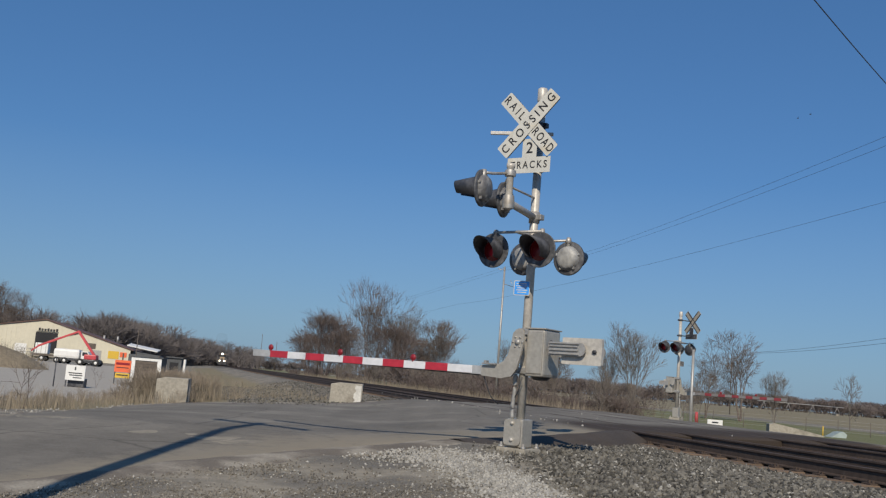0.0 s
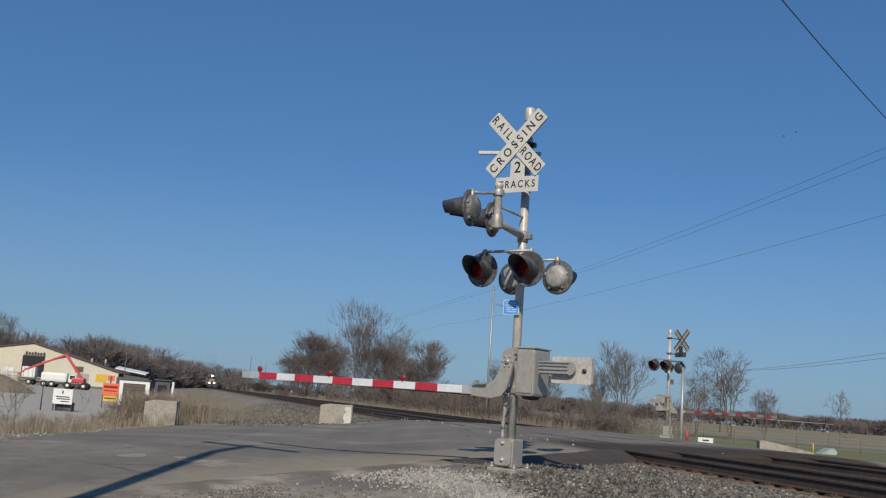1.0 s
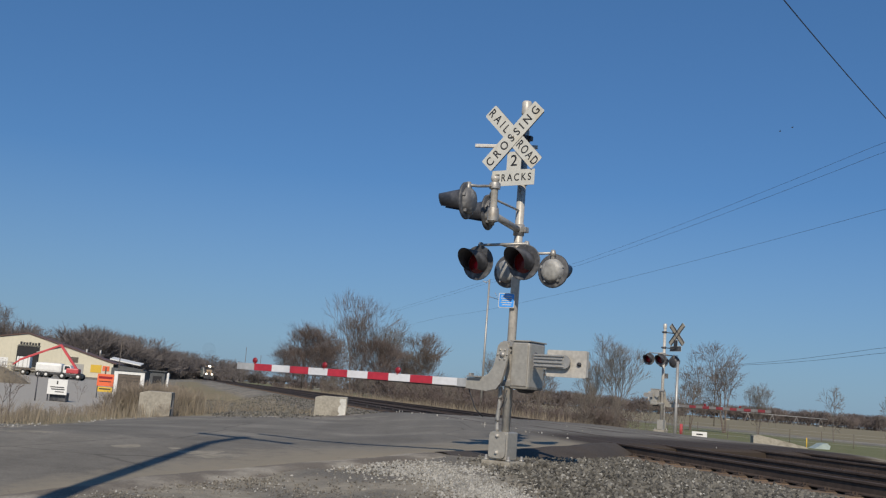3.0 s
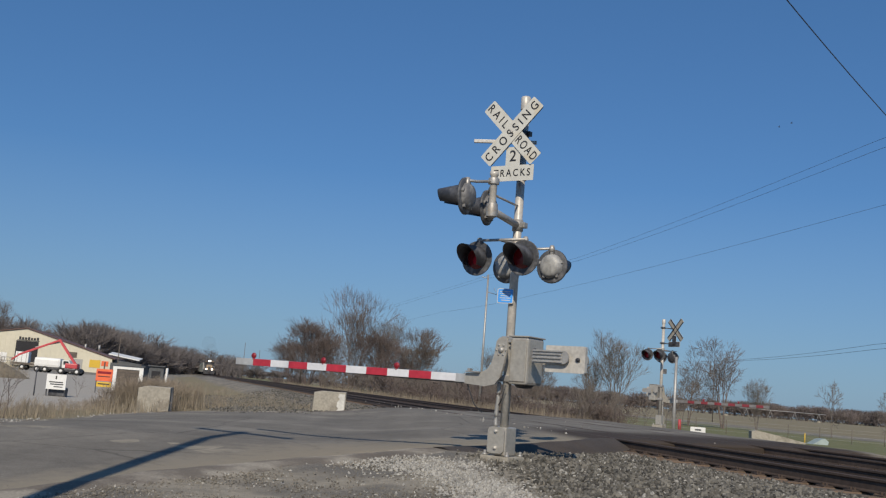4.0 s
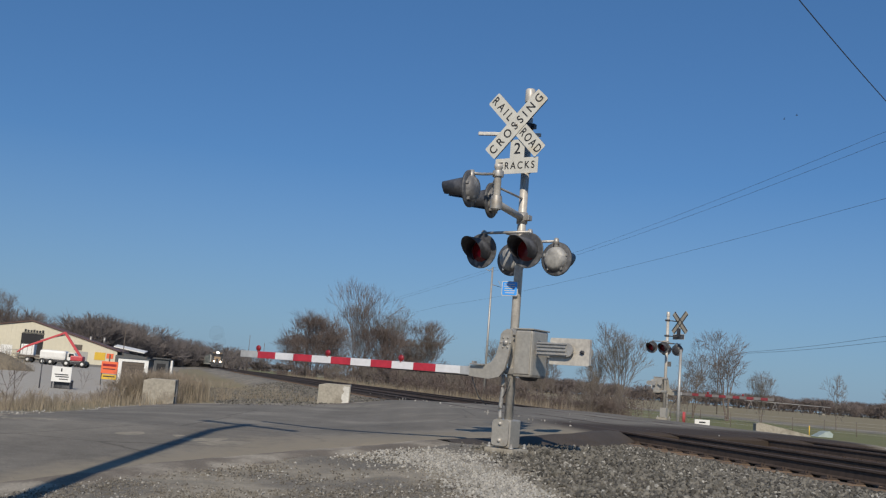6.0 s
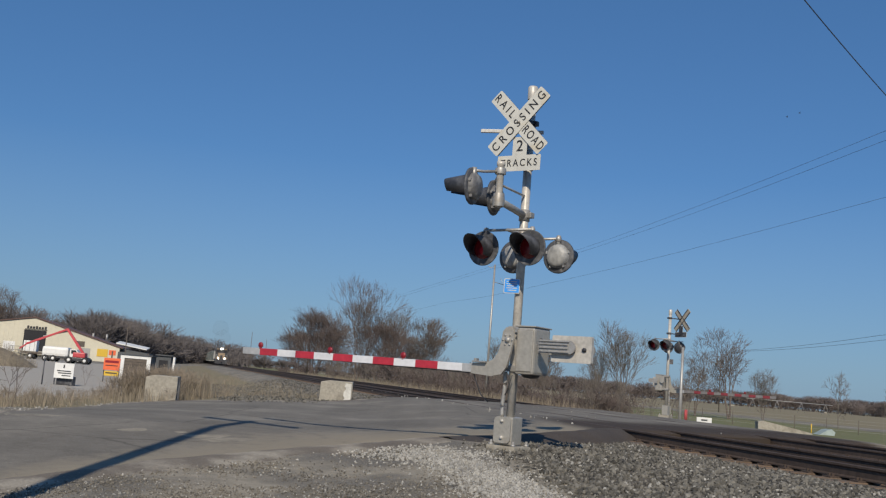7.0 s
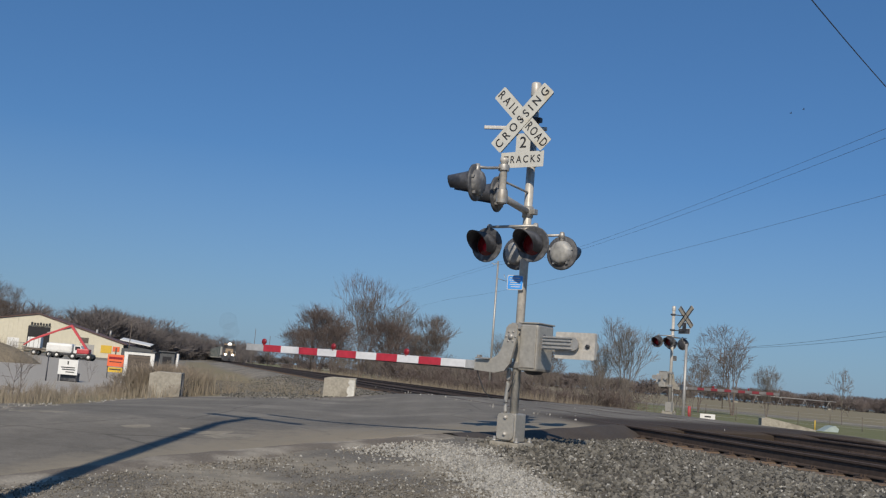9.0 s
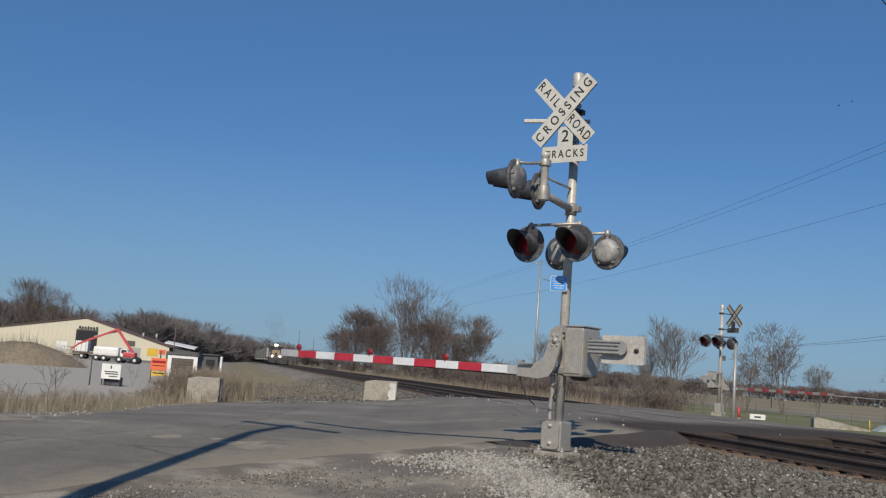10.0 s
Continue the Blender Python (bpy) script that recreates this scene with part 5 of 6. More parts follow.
panel_sign(-17.49, 48.3, -0.14, 0.94, 0.72, WHITE_PAINT, "white notice board with black lines of writing", ((-0.05, 0.02, 0.28, 0.22), (-0.35, 0.35, -0.02, 0.07), (-0.3, 0.38, -0.16, 0.07), (-0.1, 0.35, -0.32, 0.06)))
bm = bmesh.new()
box(bm, -0.4, 0.4, -0.2, 0.2, 0, 0.42, 0.03)
part("bin", bm, DARK_STEEL, tagged(thing("storage_bin", "low dark bin under the notice board", "bin", pose(-17.49, 48.7, ground_z(-17, 48))), ""))
utility_pole(-18.1, 47.3, 1.35, "thin dark post beside the notice board", None, 0.035, DARK_STEEL)
panel_sign(-18.1, 57.3, 0.26, 0.93, 0.68, ORANGE, "orange sign board on two posts", ((-0.38, 0.38, -0.12, 0.07),), logo=RED_PLASTIC)
panel_sign(-18.06, 57.25, -0.27, 0.82, 0.28, YELLOW, "small yellow sign under the orange one", ((-0.4, 0.4, 0.1, 0.25),), legs=False)


def yard_shed():
    z = ground_z(-18.9, 65)
    sh = thing("shed", "small grey shed with a white-framed brown door", "shed", pose(-18.98, 64.8, z, 0, 0, 8) @ Matrix.Scale(0.97, 4))
    bm = bmesh.new()
    box(bm, -0.95, 0.95, 0.06, 2.6, -0.1, 1.66)
    part("wall", bm, SLATE_GREY, sh, "dark grey side walls")
    bm = bmesh.new()
    slab(bm, ((-1.08, -0.1), (1.08, -0.1), (1.08, 2.75), (-1.08, 2.75)), 1.66, 1.73)
    part("roof", bm, SLATE_GREY, sh, "flat grey roof")
    for a, b, c, d in ((-0.98, -0.72, 0.0, 1.64), (0.72, 0.98, 0.0, 1.64), (-0.72, 0.72, 1.44, 1.64)):
        bm = bmesh.new()
        box(bm, a, b, -0.02, 0.058, c, d, 0.006)
        part("door_frame", bm, WHITE_PAINT, sh, "white painted frame")
    for i in range(7):
        bm = bmesh.new()
        box(bm, -0.72, 0.72, 0.01, 0.05, 0.02 + i * 0.2, 0.2 + i * 0.2, 0.006)
        part("board", bm, BOARD_BROWN, sh)


yard_shed()


def dark_store(x, y, w, d, h, label, mat_=SLATE_GREY):
    b = thing("storage_building", label, "storage building", pose(x, y, ground_z(x, y), 0, 0, 12))
    bm = bmesh.new()
    box(bm, -w / 2, w / 2, 0, d, -0.1, h)
    part("wall", bm, mat_, b)
    bm = bmesh.new()
    box(bm, -w / 2 - 0.1, w / 2 + 0.1, -0.15, d + 0.15, h, h + 0.08)
    part("roof", bm, SLATE_GREY, b)
    # no opening is cut: this dark plate paints the shade of the doorway
    bm = bmesh.new()
    box(bm, -w * 0.3, w * 0.3, -0.03, -0.004, 0.0, h * 0.8)
    part("door", bm, INTERIOR_SHADE, b, "dark panel painted as the doorway's inner shade")
    return b


dark_store(-20.7, 78.0, 1.1, 2.2, 1.75, "dark open-fronted store behind the shed")
bm = bmesh.new()
box(bm, -0.09, 0.09, -0.12, 0.12, 0, 1.7, 0.02)
part("body", bm, WHITE_PAINT, thing("water_pump", "white pump cabinet beside the dark store", "cabinet", pose(-21.9, 86.0, ground_z(-21, 86))))
bm = bmesh.new()
box(bm, -0.3, 0.3, -0.3, 0.3, 0, 0.8, 0.05)
part("body", bm, BOARD_BROWN, thing("farm_implement", "rusty brown implement beside the store", "farm implement", pose(-20.7, 77.0, ground_z(-21, 77))))


def white_roof_shelter():
    b = thing("shelter", "open shelter with a bright metal roof", "shelter", pose(-29.7, 100.0, ground_z(-29, 100), 0, 0, 8))
    bm = bmesh.new()
    slab(bm, ((-1.5, -1.0), (1.5, -1.0), (1.5, 1.0), (-1.5, 1.0)), 0, 0.1, pose(0, 0, 2.5, 6, 8, 0))
    part("roof", bm, WHITE_PAINT, b, "bright sheet metal roof")
    bm = bmesh.new()
    box(bm, -1.3, 1.5, -0.6, 1.2, 0, 1.85)
    part("wall", bm, SLATE_GREY, b)
    for x in (-1.7, 1.7):
        bm = bmesh.new()
        box(bm, x - 0.06, x + 0.06, -1.3, -1.18, 0, 1.85)
        part("post", bm, BOARD_BROWN, b)


white_roof_shelter()


def barn():
    """The large metal workshop: gable end to the front, its right-hand half set lower."""
    z = ground_z(-75, 185)
    b = thing("workshop_building", "large cream metal workshop with a brown roof and open bay", "workshop", pose(-72.3, 182.0, z, 0, 0, 13))
    bm = bmesh.new()
    slab(bm, ((-21, 0), (15.2, 0), (15.2, 2.7), (0, 6.9), (-21, 3.0)), -0.2, 0, pose(0, 0, 0) @ UPRIGHT)
    part("gable_wall", bm, CREAM, b, "cream sheet metal gable wall")
    for x, h in ((-20.8, 3.0), (15.0, 2.7)):
        bm = bmesh.new()
        box(bm, x - 0.1, x + 0.1, 0.2, 26, 0, h)
        part("side_wall", bm, CREAM, b)
    for pts in (((0, 6.98), (15.7, 2.62), (15.7, 2.78), (0, 7.14)), ((0, 6.98), (0, 7.14), (-21.6, 3.06), (-21.6, 2.9))):
        bm = bmesh.new()
        slab(bm, pts, -27, 0.25, UPRIGHT)
        part("roof", bm, ROOF_RED, b, "brown metal roof")
    # a dark sheet on the wall stands in for the shaded bay
    bm = bmesh.new()
    box(bm, -1.6, 2.2, -0.06, -0.01, 1.0, 4.7)
    bay = part("bay_door", bm, INTERIOR_SHADE, b, "dark panel painted as the open bay's inner shade")
    bm = bmesh.new()
    box(bm, -1.9, 2.5, -0.7, -0.05, 0.3, 1.0, 0.05)
    part("dock", bm, CONCRETE, bay)
    bm = bmesh.new()
    for k in range(7):
        box(bm, -1.2 + k * 0.5, -0.85 + k * 0.5, -0.08, -0.03, 4.95, 5.35 + 0.1 * (k % 3 == 0))
    box(bm, -1.5, 2.3, -0.08, -0.03, 4.78, 4.87)
    part("wall_lettering", bm, SIGN_BLACK, b, "dark bars of a painted sign")
    for x0, x1, z0, z1, m, nm in ((-4.9, -2.9, 0.6, 2.4, WHITE_PAINT, "wall_panel"), (7.6, 9.0, 2.4, 3.4, BOARD_BROWN, "wall_sign"), (8.3, 10.1, 0.1, 2.2, GALVANISED, "roller_door"),
                                 (11.3, 13.2, 0.9, 2.3, YELLOW, "wall_sign"), (13.4, 14.6, 1.3, 2.2, ORANGE, "wall_sign")):
        bm = bmesh.new()
        box(bm, x0, x1, -0.06, -0.01, z0, z1)
        part(nm, bm, m, b)
    bm = bmesh.new()
    for k in range(46):
        x = -20.6 + k * 0.78
        top = 6.8 - x * 0.276 if x > 0 else 6.8 + x * 0.186
        box(bm, x - 0.03, x + 0.03, -0.035, -0.001, 0.0, top)
    tagged(part("wall_ribs", bm, CREAM, b), kind="stuff")
    bm = bmesh.new()
    slab(bm, ((15.3, 0), (20.5, 0), (20.5, 2.1), (15.3, 2.6)), -14, -3, UPRIGHT)
    part("annex", bm, SLATE_GREY, b, "dark lean-to")
    for x in (9.5, 12.0):
        bm = bmesh.new()
        tube(bm, (x, 8, 4.0), (x, 8, 5.2), 0.2, None, 10)
        part("roof_vent", bm, GALVANISED, b)


barn()


def wheel(parent, at, r, w, name="wheel"):
    bm = bmesh.new()
    spin(bm, ((0.0, -w / 2), (r * 0.9, -w / 2), (r, -w / 3), (r, w / 3), (r * 0.9, w / 2), (0.0, w / 2)), axis=(0, 1, 0), sides=20)
    wh = part(name, bm, RUBBER, parent, "black rubber tyre", at)
    bm = bmesh.new()
    spin(bm, ((0.0, w / 2 + 0.02), (r * 0.45, w / 2 + 0.015), (r * 0.5, 0.0)), axis=(0, -1, 0), sides=14)
    part("rim", bm, WHITE_PAINT, wh, "pale rim")
    return wh


def boom_lift():
    z = ground_z(-46, 125)
    b = thing("boom_lift", "red articulated boom lift parked in the yard", "boom lift", pose(-43.6, 125.0, z, 0, 0, 6))
    bm = bmesh.new()
    box(bm, -1.4, 1.2, -0.9, 0.9, 0.35, 0.75, 0.06)
    part("chassis", bm, DARK_STEEL, b, "dark chassis")
    for x in (-1.0, 0.9):
        for y in (-1.0, 1.0):
            wheel(b, pose(x, y, 0.42), 0.42, 0.3)
    bm = bmesh.new()
    box(bm, -0.7, 0.8, -0.7, 0.7, 0.78, 1.4, 0.12)
    part("turret", bm, BOOM_RED, b)
    for nm, p, q, r in (("lower_boom", (0.55, -0.2, 1.2), (-1.75, -0.2, 4.15), 0.15), ("upper_boom", (-1.75, -0.25, 4.15), (-6.3, -0.3, 2.05), 0.12), ("jib", (-6.3, -0.3, 2.05), (-7.1, -0.3, 1.4), 0.09)):
        bm = bmesh.new()
        d = Vector(q) - Vector(p)
        m = Matrix.Translation(p) @ d.to_track_quat("X", "Z").to_matrix().to_4x4()
        box(bm, -0.1, d.length + 0.1, -r, r, -r, r, 0.03, m)
        part(nm, bm, BOOM_RED, b)
    bm = bmesh.new()
    tube(bm, (-1.75, -0.05, 3.9), (-4.6, -0.1, 3.05), 0.08, None, 8)
    part("ram", bm, ALUMINIUM, b)
    bm = bmesh.new()
    for z0 in (1.35, 1.75, 2.2):
        pipe(bm, [(-8.2, -0.8, z0 - 0.6), (-7.1, -0.8, z0 - 0.6), (-7.1, 0.3, z0 - 0.6), (-8.2, 0.3, z0 - 0.6), (-8.2, -0.8, z0 - 0.6)], 0.04, 6)
    for x, y in ((-8.2, -0.8), (-7.1, -0.8), (-7.1, 0.3), (-8.2, 0.3)):
        tube(bm, (x, y, 0.75), (x, y, 1.6), 0.04, None, 6)
    part("basket", bm, GALVANISED, b)


boom_lift()


def tank_truck():
    z = ground_z(-45, 130)
    b = thing("tank_truck", "white truck with a pale tank body", "truck", pose(-47.7, 131.0, z, 0, 0, 4) @ Matrix.Scale(0.82, 4))
    bm = bmesh.new()
    box(bm, -3.2, 2.8, -1.0, 1.0, 0.55, 0.85, 0.04)
    part("chassis", bm, DARK_STEEL, b)
    bm = bmesh.new()
    box(bm, -3.2, 0.9, -1.15, 1.15, 0.85, 2.35, 0.4)
    part("tank", bm, WHITE_PAINT, b, "white tank body")
    bm = bmesh.new()
    slab(bm, ((1.1, 0.6), (3.4, 0.6), (3.4, 1.3), (2.5, 1.45), (2.1, 2.15), (1.1, 2.15)), -1.0, 1.0, UPRIGHT)
    cab = part("cab", bm, WHITE_PAINT, b)
    bm = bmesh.new()
    slab(bm, ((1.3, 1.45), (2.3, 1.45), (2.0, 2.0), (1.3, 2.0)), 1.003, 1.02, UPRIGHT)
    part("side_window", bm, INTERIOR_SHADE, cab)
    for x in (-2.6, -1.4, 2.5):
        for y in (-1.0, 1.0):
            wheel(b, pose(x, y, 0.5), 0.5, 0.3)


tank_truck()


def flatbed():
    z = ground_z(-50, 135)
    b = thing("flatbed_trailer", "low flatbed trailer carrying a white tote", "trailer", pose(-52.5, 140.0, z, 0, 0, 5))
    bm = bmesh.new()
    box(bm, -4.2, 3.6, -1.1, 1.1, 0.75, 1.0, 0.03)
    part("deck", bm, BOARD_BROWN, b)
    for x in (-2.8, 2.2):
        for y in (-1.0, 1.0):
            wheel(b, pose(x, y, 0.42), 0.42, 0.25)
    t = thing("tote", "white plastic tote standing on the flatbed", "container", pose(-55.6, 139.75, z + 1.0, 0, 0, 5))
    bm = bmesh.new()
    box(bm, -0.9, 0.9, -0.6, 0.6, 0, 1.5, 0.12)
    part("body", bm, WHITE_PAINT, t)
    bm = bmesh.new()
    for k in (-0.6, 0, 0.6):
        box(bm, k - 0.03, k + 0.03, -0.64, -0.6, 0, 1.5)
    part("cage", bm, GALVANISED, t)


flatbed()


def mound():
    """A heap of earth under dead grass at the yard's entrance."""
    bm = bmesh.new()
    bmesh.ops.create_grid(bm, x_segments=36, y_segments=24, size=1.0)
    for v in bm.verts:
        r = math.hypot(v.co.x, v.co.y)
        h = max(0.0, 1 - r * r) * 1.9 + noise.noise(Vector((v.co.x * 3, v.co.y * 3, 5))) * 0.2 * max(0, 1 - r)
        v.co = Vector((v.co.x * 5.5, v.co.y * 4.0, h - 0.15))
    for f in bm.faces:
        f.smooth = True
    ob = part("earth", bm, material("grassy_earth", (0.21, 0.175, 0.125), 0.95, 0, 0.4, 4, 0.7, 0.4), None)
    th = thing("earth_mound", "earth mound grown over with dead grass", "mound", pose(-36.6, 80.0, ground_z(-36, 80)))
    ob.parent = th
    rng = random.Random(33)
    tufts = []
    for _ in range(2600):
        a, r = rng.uniform(0, 6.283), rng.uniform(0, 0.95) ** 0.5
        tufts.append((-36.6 + 5.5 * r * math.cos(a), 80 + 4 * r * math.sin(a), max(0, 1 - r * r) * 1.9 + rng.uniform(0.25, 0.6)))
    blades("mound_grass", "dead brown grass covering the earth mound", tufts, DRY_GRASS, 8)


mound()


# ---- beyond the tracks, field side ----
def field_things():
    g = ground_z(17, 60)
    b = thing("distance_marker", "small white trackside board with a dark figure bar", "sign", pose(17.5, 63.5, g))
    bm = bmesh.new()
    box(bm, -0.48, 0.48, -0.04, 0.04, 0.05, 0.38, 0.02)
    part("panel", bm, WHITE_PAINT, b)
    bm = bmesh.new()
    box(bm, -0.2, 0.2, -0.05, -0.042, 0.17, 0.26)
    part("bars", bm, SIGN_BLACK, b)
    m = thing("marker_post", "orange utility marker post with a white foot", "marker post", pose(14.4, 56.0, g))
    bm = bmesh.new()
    tube(bm, (0, 0, 0.25), (0, 0, 0.85), 0.085, 0.08, 12)
    part("sleeve", bm, BOOM_RED, m, "orange sleeve")
    bm = bmesh.new()
    tube(bm, (0, 0, -0.1), (0, 0, 0.25), 0.08, 0.08, 12)
    part("foot", bm, WHITE_PAINT, m)
    s = thing("concrete_slab", "tilted broken concrete slab at the field's edge", "concrete slab", pose(20.2, 57.5, g, 0, 0, -6))
    bm = bmesh.new()
    slab(bm, ((-1.3, 0), (1.7, 0), (1.75, 0.06), (0.6, 0.28), (-1.0, 0.56), (-1.3, 0.50)), -0.4, 0.4, UPRIGHT)
    part("slab", bm, CONCRETE, s)
    c = thing("tarp_pile", "pale blue-green tarpaulin pile", "tarpaulin", pose(23.3, 59.0, g))
    bm = bmesh.new()
    slab(bm, ((-0.45, 0), (0.45, 0), (0.5, 0.2), (0.3, 0.36), (0.05, 0.30), (-0.2, 0.14)), -0.5, 0.5, UPRIGHT)
    part("tarp", bm, material("faded_tarp", (0.30, 0.36, 0.35), 0.7, 0, 0.2, 5, 1, 0.1), c)
    y = thing("marker_post", "thin yellow marker post", "marker post", pose(22.2, 58.0, g))
    bm = bmesh.new()
    tube(bm, (0, 0, -0.1), (0, 0, 0.6), 0.03, 0.03, 8)
    part("post", bm, YELLOW, y)
    # wire fence
    f = thing("wire_fence", "low wire fence on steel posts along the field", "fence", kind="")
    for i in range(22):
        x, yy = 13.0 + i * 1.9, 70.0 - i * 0.55
        bm = bmesh.new()
        tube(bm, (x, yy, ground_z(x, yy) - 0.2), (x, yy, ground_z(x, yy) + 0.95), 0.022, None, 6)
        part("post", bm, BOARD_BROWN, f)
    for h in (0.2, 0.45, 0.7, 0.9):
        bm = bmesh.new()
        tube(bm, (13.0, 70.0, g + h), (13.0 + 21 * 1.9, 70.0 - 21 * 0.55, g + h), 0.005, None, 5)
        part("strand", bm, GALVANISED, f)
    # irrigation machine far out
    p = thing("irrigation_pivot", "long pale irrigation pivot standing in the field", "irrigation pivot", pose(108.0, 300.0, ground_z(108, 300), 0, 0, 0))
    for i in range(4):
        x = -11 + i * 7.3
        bm = bmesh.new()
        for dx in (-1.2, 1.2):
            tube(bm, (x, 0, 3.2), (x + dx, 0, 0), 0.05, None, 6)
        part("tower", bm, GALVANISED, p)
    bm = bmesh.new()
    tube(bm, (-13, 0, 3.3), (13, 0, 3.1), 0.10, None, 8)
    part("pipe", bm, LAMP_BACK, p)
    for x, yy, w, h, lab in ((170.0, 560.0, 2.2, 1.4, "distant pale farm building at the woods' edge"), (238.0, 600.0, 1.8, 1.4, "distant small white farm building"), (118.0, 540, 2.0, 1.2, "distant pale farm shed")):
        fb = thing("farm_building", lab, "farm building", pose(x, yy, ground_z(x, yy)))
        bm = bmesh.new()
        box(bm, -w / 2, w / 2, 0, 6, 0, h * 0.65)
        part("wall", bm, CONCRETE, fb)
        bm = bmesh.new()
        slab(bm, ((-w / 2 - 0.4, h * 0.65), (w / 2 + 0.4, h * 0.65), (0, h)), -6.3, 0.3, UPRIGHT)
        part("roof", bm, SLATE_GREY, fb)
    for i, (dx, dz) in enumerate(((0, 0), (1.55, 0.62))):
        bd = new("bird", None)
        bm = bmesh.new()
        box(bm, -0.12, 0.12, -0.04, 0.04, -0.04, 0.04, 0.03)
        slab(bm, ((-0.05, 0.0), (0.06, 0.0), (0.0, 0.32)), 0.0, 0.015, pose(0, 0, 0, 25, 0, 0))
        slab(bm, ((-0.05, 0.0), (0.0, -0.32), (0.06, 0.0)), 0.0, 0.015, pose(0, 0, 0, -25, 0, 0))
        tagged(bd, "tiny dark bird far up in the sky", "bird", "birds")
        bd.matrix_basis = pose(41.7 + dx, 120.0, 36.6 + dz)
        part("body", bm, SIGN_BLACK, bd)


field_things()


# ---- the train ----
def locomotive():
    t = thing("locomotive", "dark diesel locomotive with a tan nose and bright headlights", "locomotive")
    bm = bmesh.new()
    box(bm, -1.55, 1.55, 0.3, 21.0, 1.15, 1.55, 0.05)
    part("frame", bm, DARK_STEEL, t)
    bm = bmesh.new()
    slab(bm, ((0.9, 1.55), (3.2, 1.55), (3.2, 3.15), (1.25, 2.95), (0.9, 2.6)), -0.85, 0.85, Matrix(((0, 0, 1, 0), (1, 0, 0, 0), (0, 1, 0, 0), (0, 0, 0, 1))))
    nose = part("nose", bm, LOCO_TAN, t, "weathered tan short nose")
    bm = bmesh.new()
    box(bm, -0.3, 0.3, 0.87, 0.91, 1.6, 2.55, 0.01)
    part("nose_door", bm, LOCO, nose, "dark nose door")
    bm = bmesh.new()
    slab(bm, ((-1.55, 1.55), (1.55, 1.55), (1.55, 3.9), (1.1, 4.45), (-1.1, 4.45), (-1.55, 3.9)), 0, 2.6, pose(0, 5.7, 0) @ UPRIGHT)
    cab = part("cab", bm, LOCO, t, "dark cab with sloped roof edges")
    for x in (-0.95, 0.95):
        bm = bmesh.new()
        box(bm, x - 0.42, x + 0.42, 3.05, 3.09, 3.3, 3.95, 0.01)
        part("windscreen", bm, INTERIOR_SHADE, cab)
        bm = bmesh.new()
        box(bm, x - 0.3, x + 0.3, 3.02, 3.09, 4.05, 4.28, 0.01)
        part("number_board", bm, LOCO_TAN, cab)
    bm = bmesh.new()
    box(bm, -0.95, 0.95, 5.7, 20.5, 1.55, 4.3, 0.12)
    part("hood", bm, LOCO, t)
    bm = bmesh.new()
    box(bm, -1.5, 1.5, 14.5, 19.5, 3.6, 4.5, 0.1)
    part("radiator", bm, LOCO, t, "flared radiator housing")
    bm = bmesh.new()
    spin(bm, ((0.0, 0.28), (0.32, 0.28), (0.36, 0.0)), (0, 10.5, 4.3), sides=14)
    part("exhaust_stack", bm, DARK_STEEL, t)
    bm = bmesh.new()
    for k, x in enumerate((-0.25, 0.0, 0.25)):
        spin(bm, ((0.05, 0.0), (0.06, 0.25), (0.14, 0.42), (0.0, 0.42)), (x, 4.3 + 0.2 * k, 4.5), (0, -1, 0), 10)
    box(bm, -0.35, 0.35, 4.0, 4.8, 4.42, 4.52)
    part("horn", bm, ALUMINIUM, cab)
    bm = bmesh.new()
    slab(bm, ((-1.5, 0.25), (1.5, 0.25), (1.55, 1.2), (-1.55, 1.2)), 0, 0.12, pose(0, 0.36, 0) @ UPRIGHT)
    part("pilot", bm, LOCO, t, "dark plough plate")
    for x in (-1.05, 1.05):
        bm = bmesh.new()
        box(bm, x - 0.42, x + 0.42, 0.34, 0.40, 1.2, 2.0, 0.02)
        part("front_panel", bm, LOCO_TAN, t, "tan anticlimber panel")
        for k in range(3):
            bm = bmesh.new()
            box(bm, x * 1.3 - 0.18, x * 1.3 + 0.18, 0.1, 0.4, 0.35 + k * 0.3, 0.39 + k * 0.3)
            part("step", bm, GALVANISED, t)
        bm = bmesh.new()
        pipe(bm, [(x * 1.4, 0.4, 1.3), (x * 1.4, 0.4, 2.55), (x * 0.4, 0.4, 2.55), (x * 0.4, 0.4, 1.3)], 0.025, 6)
        part("handrail", bm, WHITE_PAINT, t, "white handrail")
    bm = bmesh.new()
    box(bm, -0.16, 0.16, -0.25, 0.4, 0.72, 1.0, 0.05)
    part("coupler", bm, RAIL_SIDE, t, "rusty coupler")
    for nm, x, z, r in (("headlight", -0.16, 4.28, 0.20), ("headlight", 0.16, 4.28, 0.20), ("ditch_light", -0.85, 1.72, 0.2), ("ditch_light", 0.85, 1.72, 0.2)):
        bm = bmesh.new()
        y = 2.98 if z > 4 else 0.33
        spin(bm, ((0.0, 0.03), (r * 0.8, 0.025), (r, 0.0), (r, -0.12)), (x, y, z), (0, -1, 0), 18)
        part(nm, bm, HEADLIGHT, t, "bright lit lamp")
    bm = bmesh.new()
    box(bm, -1.4, 1.4, 7.8, 13.2, 0.35, 1.15, 0.15)
    part("fuel_tank", bm, DARK_STEEL, t)
    for y0 in (2.6, 14.2):
        for x in (-1.05, 1.05):
            bm = bmesh.new()
            box(bm, x - 0.08, x + 0.08, y0 - 0.3, y0 + 4.2, 0.35, 0.85, 0.04)
